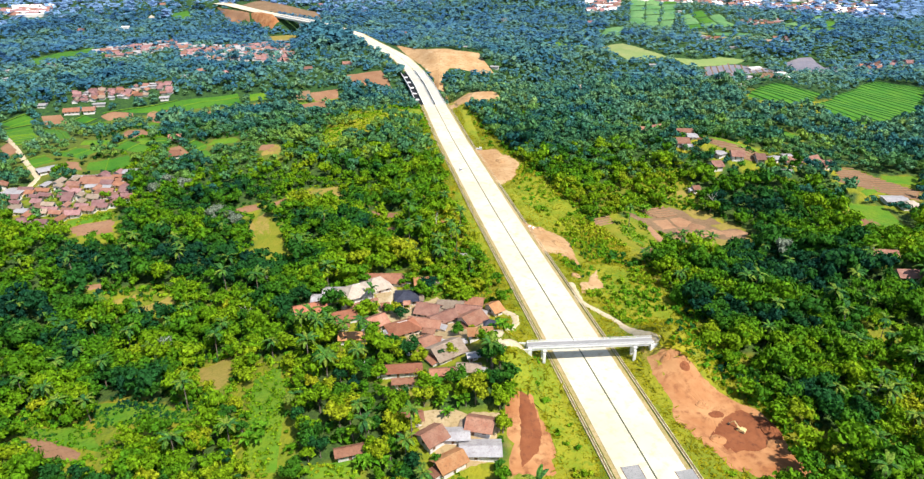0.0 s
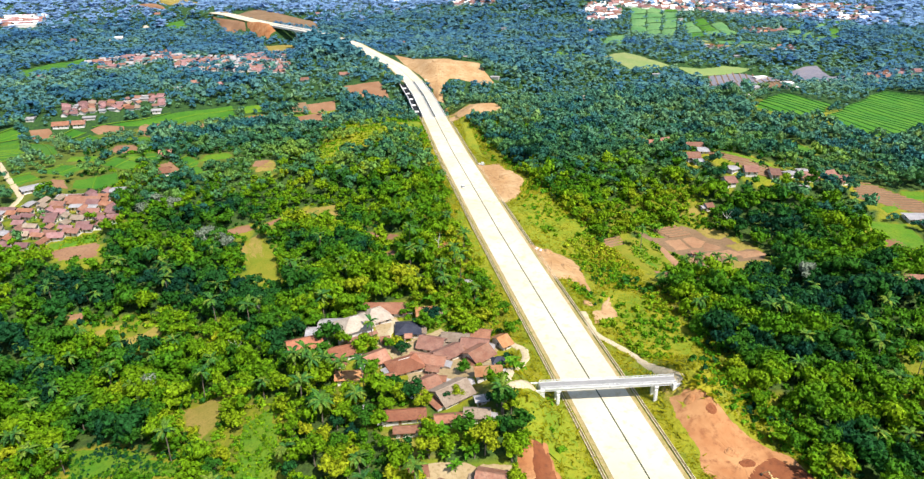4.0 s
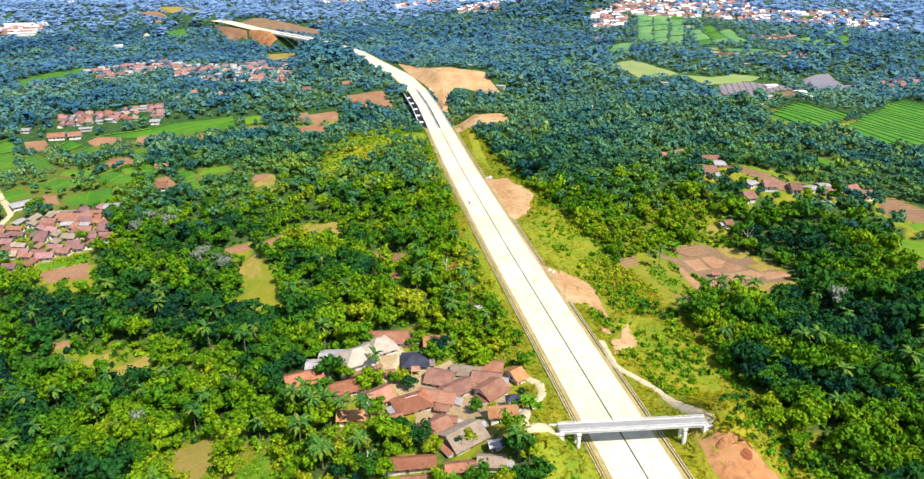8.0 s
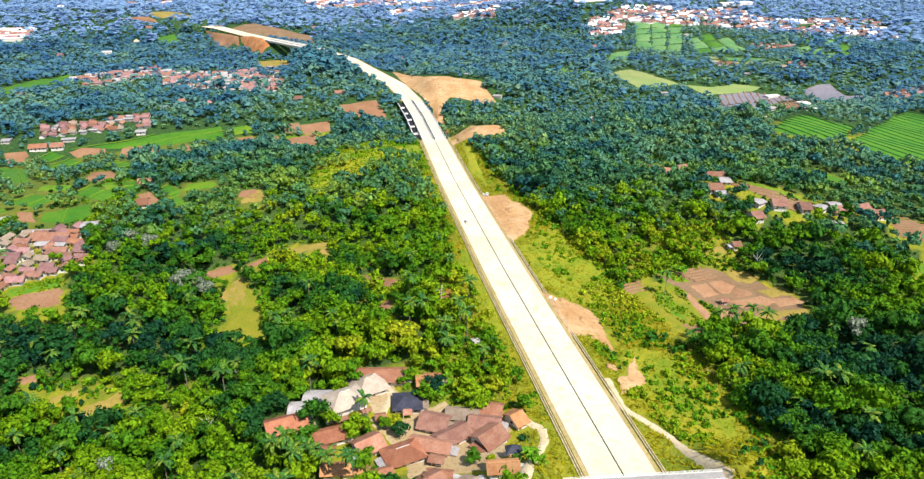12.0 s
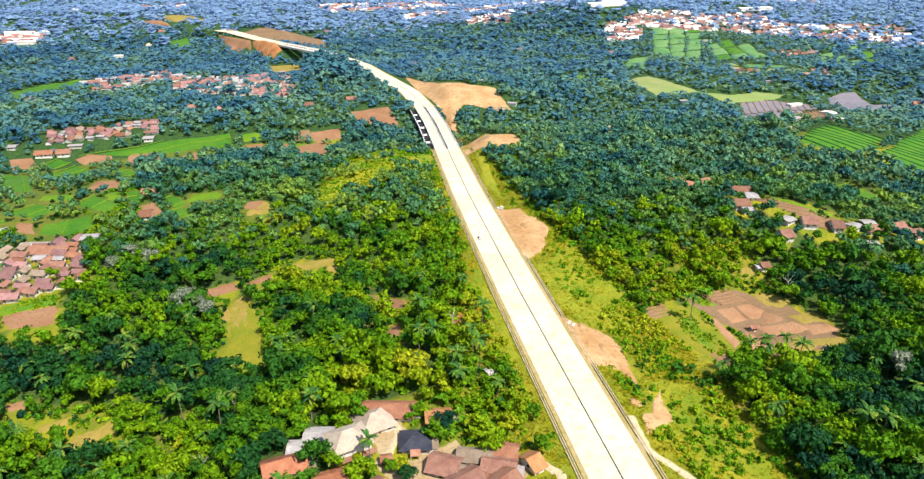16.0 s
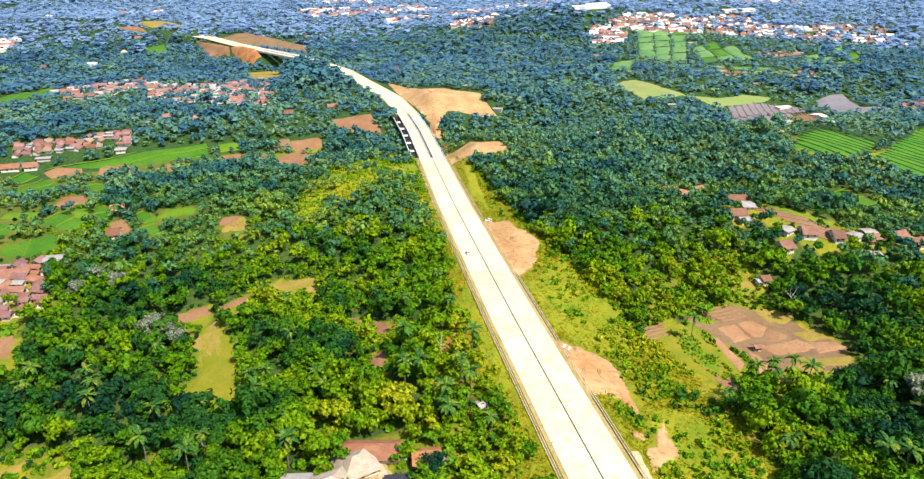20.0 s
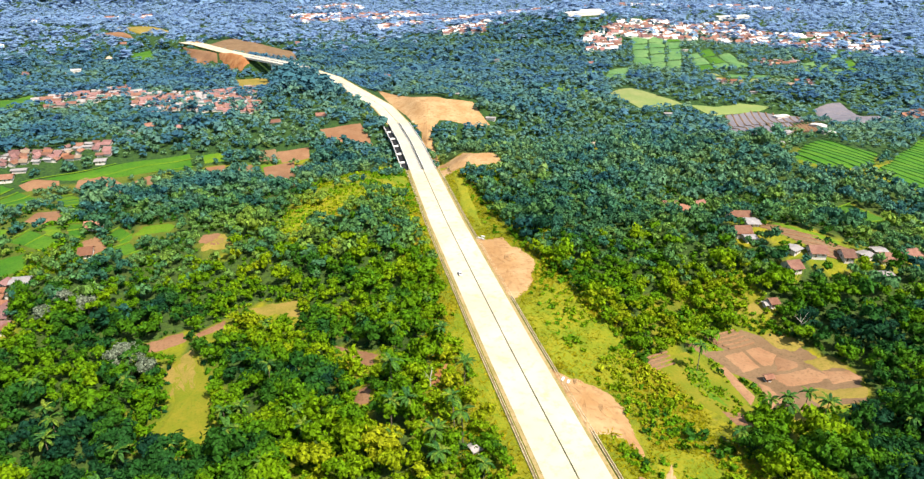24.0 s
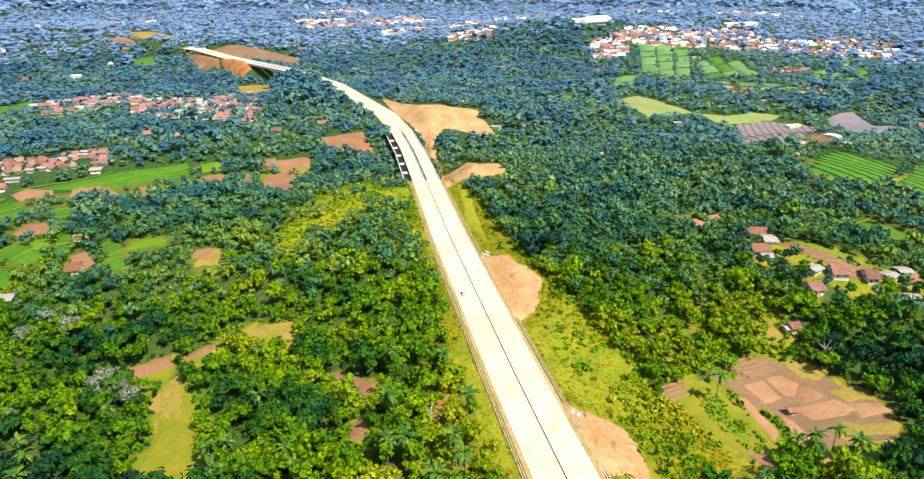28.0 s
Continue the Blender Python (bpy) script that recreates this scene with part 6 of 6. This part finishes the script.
def banana(seed):
    """A banana plant: a stout pseudostem and broad arching leaves."""
    rng = np.random.default_rng(seed)
    ob = empty("banana_plant")
    bm = bmesh.new()
    limb(bm, (0, 0, -0.4), (0.1, 0, 2.4), 0.20, 0.12)
    part("pseudostem", bm, BANANA_LEAF, ob, "pale green banana stem")
    bm = bmesh.new()
    L, n = 2.9, 6
    mid = [Vector((L * t, 0, 1.5 * math.sin(t * 2.0) - 0.9 * t * t)) for t in np.linspace(0, 1, n)]
    for i in range(n - 1):
        wa, wb = (0.62 * math.sin(3.1416 * (0.08 + 0.86 * j / (n - 1))) for j in (i, i + 1))
        for s in (-1, 1):
            a, b = mid[i], mid[i + 1]
            bm.faces.new([bm.verts.new(p) for p in (a, b, b + Vector((0, s * wb, 0.25 * wb)), a + Vector((0, s * wa, 0.25 * wa)))])
    blade = part("leaf", bm, BANANA_LEAF, ob)
    for k in range(8):
        f = blade if k == 0 else new("leaf", blade.data)
        f.parent = ob
        f.matrix_basis = pose(0.1, 0, 2.2, 0, rng.uniform(-40, 5), k * 45 + rng.uniform(-12, 12)) @ Matrix.Scale(float(rng.uniform(0.8, 1.15)), 4)
    return ob


plants = [banana(660 + k) for k in range(2)]
spots = random.Random(66)
for cx, cy, many, reach in ((-48, 62, 9, 9), (-92, 28, 8, 8), (-62, -22, 8, 10), (-30, 8, 5, 5), (-82, -44, 7, 9), (92, 150, 8, 9), (-120, -20, 6, 9)):
    for k in range(many):
        x, y = cx + spots.gauss(0, reach * 0.5), cy + spots.gauss(0, reach * 0.5)
        if any((x - hx) ** 2 + (y - hy) ** 2 < (r * 0.8) ** 2 for hx, hy, r in HOMES):
            continue
        s = spots.uniform(0.8, 1.25)
        t = copy_thing(plants[k % 2], pose(x, y, float(land(x, y)), 0, 0, spots.uniform(0, 360)) @ Matrix.Scale(s, 4))
        t.scale = (s, s, s)
        tagged(t, "bright green banana plant with broad arching leaves", "banana plant", "banana plants by the houses")
for mdl in plants:
    for o in list(mdl.children_recursive) + [mdl]:
        bpy.data.objects.remove(o)

# shrubs and tall grass on the slopes by the road
rng2 = np.random.default_rng(12)
SX, SY = rng2.uniform(-230, 150, 90000), rng2.uniform(-130, 430, 90000)
SX, SY = SX[in_view(SX, SY)], SY[in_view(SX, SY)]
off = SX - road_x(SY)
ok = (off > HALF + 12) & (off < 64) & (rng2.random(len(off)) < np.clip((off - 16) / 30, 0.08, 1)) | (off < -HALF - 7) & (off > -24) & (rng2.random(len(off)) < 0.12)
for poly in SCRUB:
    ok |= inside(poly, SX, SY)
ok &= (np.abs(off) > HALF + 4) & (np.sin(SX / 5 + 2) * np.cos(SY / 7) + np.sin(SX / 17 - SY / 11) * 0.6 < 0.55)
for kind, poly in POLYS:
    if kind != "grass":
        ok &= ~inside(poly, SX, SY)
for hx, hy, r in HOMES:
    ok &= (SX - hx) ** 2 + (SY - hy) ** 2 > r ** 2
SX, SY = SX[ok], SY[ok]
pick = rng2.permutation(len(SX))[:8000]
SX, SY = SX[pick], SY[pick]
P5 = prototypes(700, 6, 2, 7, 1.1, 1.0, 0.62, 0.0, 0)
wood("slope_shrubs", SX, SY, P5, (0.35, 1.5), SHRUB, rng2, "yellow-green shrubs and tall grass on the slopes", "shrubs")

# low growth under and between the near trees, its tint darkened for their shade
UX, UY = rng2.uniform(-260, 230, 90000), rng2.uniform(-130, 400, 90000)
ok = in_view(UX, UY) & (np.abs(UX - road_x(UY)) > 22)
UX, UY = UX[ok], UY[ok]
ok = ~clearing(UX, UY) | (scruffy(UX, UY) & (rng2.random(len(UX)) < 0.5))
for kind, poly in POLYS:
    ok &= ~inside(poly, UX, UY)
for hx, hy, r in HOMES:
    ok &= (UX - hx) ** 2 + (UY - hy) ** 2 > r ** 2 * 0.8
UX, UY = UX[ok][:9000], UY[ok][:9000]
P6 = prototypes(720, 6, 2, 6, 1.5, 1.5, 0.75, 0.0, 0)
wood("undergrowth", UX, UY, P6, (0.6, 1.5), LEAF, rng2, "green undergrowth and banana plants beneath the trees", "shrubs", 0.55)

# crop plants stand over the near vegetable plots
CX, CY = rng2.uniform(-230, 200, 90000), rng2.uniform(-130, 200, 90000)
ok = np.zeros(len(CX), bool)
for kind, poly in POLYS:
    if kind == "crop":
        ok |= inside(poly, CX, CY)
ok &= np.sin(CX / 3 + np.sin(CY / 9)) * np.cos(CY / 4) > -0.55
CX, CY = CX[ok][:5200], CY[ok][:5200]
P7 = prototypes(740, 6, 1, 7, 0.9, 0.7, 0.5, 0.0, 0, 0.6)
wood("crop_plants", CX, CY, P7, (0.5, 1.3), LEAF, rng2, "low leafy green crop plants on the plots", "crop plants")

# leaf litter, low growth and painted-in tree shade darken the ground where the woods stand, and green cover crops lie
# between the plots of the plain
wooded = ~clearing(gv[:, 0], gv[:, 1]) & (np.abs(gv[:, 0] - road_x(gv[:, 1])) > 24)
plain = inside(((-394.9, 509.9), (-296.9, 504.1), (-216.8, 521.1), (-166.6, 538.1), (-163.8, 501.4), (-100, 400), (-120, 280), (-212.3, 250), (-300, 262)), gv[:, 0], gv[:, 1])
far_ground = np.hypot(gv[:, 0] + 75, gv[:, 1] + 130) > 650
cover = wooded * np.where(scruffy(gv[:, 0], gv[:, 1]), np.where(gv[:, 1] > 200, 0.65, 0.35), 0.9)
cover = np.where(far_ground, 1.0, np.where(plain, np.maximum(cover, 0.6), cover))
litter_shade = gme.attributes.new("litter_shade", "FLOAT", "POINT")
litter_shade.data.foreach_set("value", cover.astype(np.float32))

# tall grass in tufts on the cut slopes and meadows by the road
BX, BY = rng2.uniform(-130, 110, 120000), rng2.uniform(-130, 420, 120000)
ok = in_view(BX, BY)
BX, BY = BX[ok], BY[ok]
off = BX - road_x(BY)
ok = (off > HALF + 3.2) & (off < 60) | (off < -HALF - 3.2) & (off > -36)
for kind, poly in POLYS:
    if kind == "grass":
        ok |= inside(poly, BX, BY)
for kind, poly in POLYS:
    if kind not in ("grass", "drygrass"):
        ok &= ~inside([(sum(q[0] for q in poly) / len(poly) * 0.1 + px * 0.9, sum(q[1] for q in poly) / len(poly) * 0.1 + py * 0.9) for px, py in poly] if kind in ("sand", "redsoil") else poly, BX, BY)
for hx, hy, r in HOMES[:40]:
    ok &= (BX - hx) ** 2 + (BY - hy) ** 2 > r ** 2
ok &= np.abs(off) > HALF + 3.2
BX, BY = BX[ok][:19000], BY[ok][:19000]


def tuft(seed):
    r = np.random.default_rng(seed)
    v, q = [], []
    for k in range(5):
        a, c = r.uniform(0, 6.283), r.normal(0, 0.45, 2)
        dx, dy, h, w = math.cos(a), math.sin(a), r.uniform(0.12, 0.3), r.uniform(0.15, 0.32)
        lean = r.normal(0, 0.75, 2)
        v += [(c[0] - dx * w, c[1] - dy * w, -0.1), (c[0] + dx * w, c[1] + dy * w, -0.1), (c[0] + dx * w * 0.5 + lean[0], c[1] + dy * w * 0.5 + lean[1], h), (c[0] - dx * w * 0.5 + lean[0], c[1] - dy * w * 0.5 + lean[1], h)]
        q.append([4 * k, 4 * k + 1, 4 * k + 2, 4 * k + 3])
    return np.array(v), np.array(q)


wood("tall_grass", BX, BY, [tuft(k) for k in range(6)], (0.7, 1.7), GRASS, rng2, "tall yellow-green grass on the slopes by the motorway", "grass")


# ---------------------------------------------------------------- things on and by the road
CAR_WHITE = surface("white_car_paint", (0.75, 0.75, 0.73), (0.8, 0.8, 0.78), 0.5, 3, None, 0.3, 0.0, 0)
YELLOW = surface("yellow_machine_paint", (0.60, 0.42, 0.16), (0.68, 0.52, 0.26), 0.8, 4, (0.35, 0.25, 0.12), 0.5)
RUBBER = surface("black_rubber", (0.02, 0.02, 0.02), (0.035, 0.033, 0.03), 0.8, 4, None, 0.9)


def wheel(parent, x, y, r, w):
    bm = bmesh.new()
    bmesh.ops.create_cone(bm, cap_ends=True, segments=14, radius1=r, radius2=r, depth=w, matrix=Matrix.Translation((x, y, r)) @ Matrix.Rotation(1.5708, 4, "Y"))
    t = part("wheel", bm, RUBBER, parent)
    bm = bmesh.new()
    bmesh.ops.create_cone(bm, cap_ends=True, segments=10, radius1=r * 0.55, radius2=r * 0.5, depth=w + 0.04, matrix=Matrix.Translation((x, y, r)) @ Matrix.Rotation(1.5708, 4, "Y"))
    part("rim", bm, PALE, t)


def pickup_car(x, y):
    ob = tagged(empty("car", x, y, float(road_z(y)), -2), "small white car standing on the pale concrete carriageway", "car")
    part("body", box(bmesh.new(), 0, 0, 0.35, 1.75, 4.4, 0.62, 0, 0.12), CAR_WHITE, ob)
    bm = box(bmesh.new(), 0, -0.25, 0.95, 1.6, 2.5, 0.58, 0, 0.1)
    for v in bm.verts:
        if v.co.z > 1.3:
            v.co.x *= 0.85
            v.co.y = -0.25 + (v.co.y + 0.25) * 0.78
    part("cabin", bm, GLASSY, ob, "dark glazed cabin")
    part("roof_panel", box(bmesh.new(), 0, -0.25, 1.5, 1.34, 1.85, 0.07, 0, 0.03), CAR_WHITE, ob)
    for sx in (-0.8, 0.8):
        for sy in (-1.4, 1.4):
            wheel(ob, sx, sy, 0.33, 0.22)
        part("tail_light", box(bmesh.new(), sx * 0.85, -2.2, 0.7, 0.28, 0.06, 0.16), ROOFS["red"], ob)


def excavator(x, y, turn):
    ob = tagged(empty("excavator", x, y, float(land(x, y)) + 0.1, turn), "yellow tracked excavator digging in red earth", "excavator")
    ob.scale = (0.72, 0.72, 0.72)
    for s in (-1, 1):
        part("track", box(bmesh.new(), s * 1.15, 0, 0, 0.6, 4.0, 0.95, 0, 0.25), RUBBER, ob)
    part("undercarriage", box(bmesh.new(), 0, 0, 0.45, 1.7, 1.8, 0.5, 0, 0.08), RUBBER, ob)
    part("engine_housing", box(bmesh.new(), 0.1, -0.9, 1.05, 2.6, 2.2, 1.25, 0, 0.12), YELLOW, ob)
    part("counterweight", box(bmesh.new(), 0, -2.1, 1.05, 2.5, 0.6, 1.0, 0, 0.15), YELLOW, ob)
    cab = part("cab", box(bmesh.new(), -0.8, 0.75, 1.05, 1.0, 1.5, 1.9, 0, 0.1), YELLOW, ob)
    part("cab_window", box(bmesh.new(), -0.8, 1.2, 1.75, 1.04, 0.7, 0.95, 0, 0.05), GLASSY, cab)
    bm = bmesh.new()
    limb(bm, (0.3, 0.6, 1.6), (0.3, 3.4, 4.6), 0.34, 0.28, 4)
    part("boom", bm, YELLOW, ob)
    bm = bmesh.new()
    limb(bm, (0.3, 3.3, 4.7), (0.3, 5.6, 2.2), 0.26, 0.18, 4)
    part("arm", bm, YELLOW, ob)
    bm = box(bmesh.new(), 0.3, 5.6, 1.0, 1.1, 0.9, 1.1, 0, 0.15)
    part("bucket", bm, RUBBER, ob)


def snag(x, y, h, seed):
    rng = random.Random(seed)
    ob = tagged(empty("dead_tree", x, y, float(land(x, y))), "pale leafless dead tree above the woods", "tree")
    bm = bmesh.new()
    limb(bm, (0, 0, -0.5), (0.2, 0.1, h * 0.6), 0.3, 0.18)
    part("trunk", bm, PALE_BARK, ob)
    for k in range(7):
        a = k * 0.9 + rng.random()
        bm = bmesh.new()
        z = h * rng.uniform(0.4, 0.6)
        limb(bm, (0.15, 0.08, z), (math.cos(a) * h * 0.25, math.sin(a) * h * 0.25, z + h * rng.uniform(0.2, 0.45)), 0.12, 0.03, 5)
        part("branch", bm, PALE_BARK, ob)


PALE_BARK = surface("bleached_bark", (0.4, 0.37, 0.33), (0.5, 0.47, 0.42), 0.8, 4, (0.25, 0.22, 0.2), 0.9)
pickup_car(-0.6, 222.0)
excavator(37.0, -46.0, 40)
snag(137, 140, 13, 1)
snag(-36, 118, 9, 2)
snag(-128, 62, 11, 3)
# grey slabs where the paving is still being laid
for x, y in ((-8.2, -61.0), (6.9, -66.0)):
    ob = tagged(empty("paving_slab", x, y, float(road_z(y)) + 0.004, -1), "grey freshly laid concrete slab on the carriageway", "slab", "slabs on the carriageway")
    part("slab_body", box(bmesh.new(), 0, 0, 0, 5.6, 7.5, 0.10, 0, 0.02), DECK_TOP, ob)
    for sx in (-2.8, 2.8):
        part("form_board", box(bmesh.new(), sx, 0, 0, 0.10, 7.6, 0.16), WOODEN, ob)
# lengths of pale drain pipe and sheets stacked on the verge
for k, (x, y, t) in enumerate(((22.0, 268, 30), (23.6, 266, 25), (24.6, 270, 40), (15.8, 120.5, -40), (17.2, 118.5, -35))):
    ob = tagged(empty("concrete_pipe", x, y, float(land(x, y)) + 0.45, t), "short pale concrete drain pipe lying on bare earth", "pipe", "pipes along the verge")
    bm = bmesh.new()
    for r, flip in ((0.5, False), (0.40, True)):
        ring = [[bm.verts.new((math.cos(6.283 * i / 12) * r, yy, math.sin(6.283 * i / 12) * r)) for i in range(12)] for yy in (-1.2, 1.2)]
        for i in range(12):
            q = (ring[0][i], ring[0][(i + 1) % 12], ring[1][(i + 1) % 12], ring[1][i])
            bm.faces.new(q[::-1] if flip else q)
    part("pipe_wall", bm, PALE, ob)
# palms that stand clear of the woods
single_palm = [palm(640 + k, h) for k, h in enumerate((10.0, 12.5))]
for k, (x, y) in enumerate(((98.3, 88.5), (75.6, 123), (81.4, 87), (85.2, 84.5), (-83, 115), (-52.6, 98.5), (-170, 145), (-31.9, 97), (-200, 30.6), (-195.8, 28), (-190, 19), (-209, 37), (-179, 14.5),
                            (-98, 23), (-93.7, 27), (-81, 14), (-74, -45), (-71, -36.7), (83.8, -45), (93, -48), (-88, 20), (-104, 30))):
    q = copy_thing(single_palm[k % 2], pose(x, y, float(land(x, y)), 0, 0, k * 47))
    tagged(q, "tall coconut palm with drooping fronds", "palm", "coconut palms among the woods")
for mdl in single_palm:
    for o in list(mdl.children_recursive) + [mdl]:
        bpy.data.objects.remove(o)
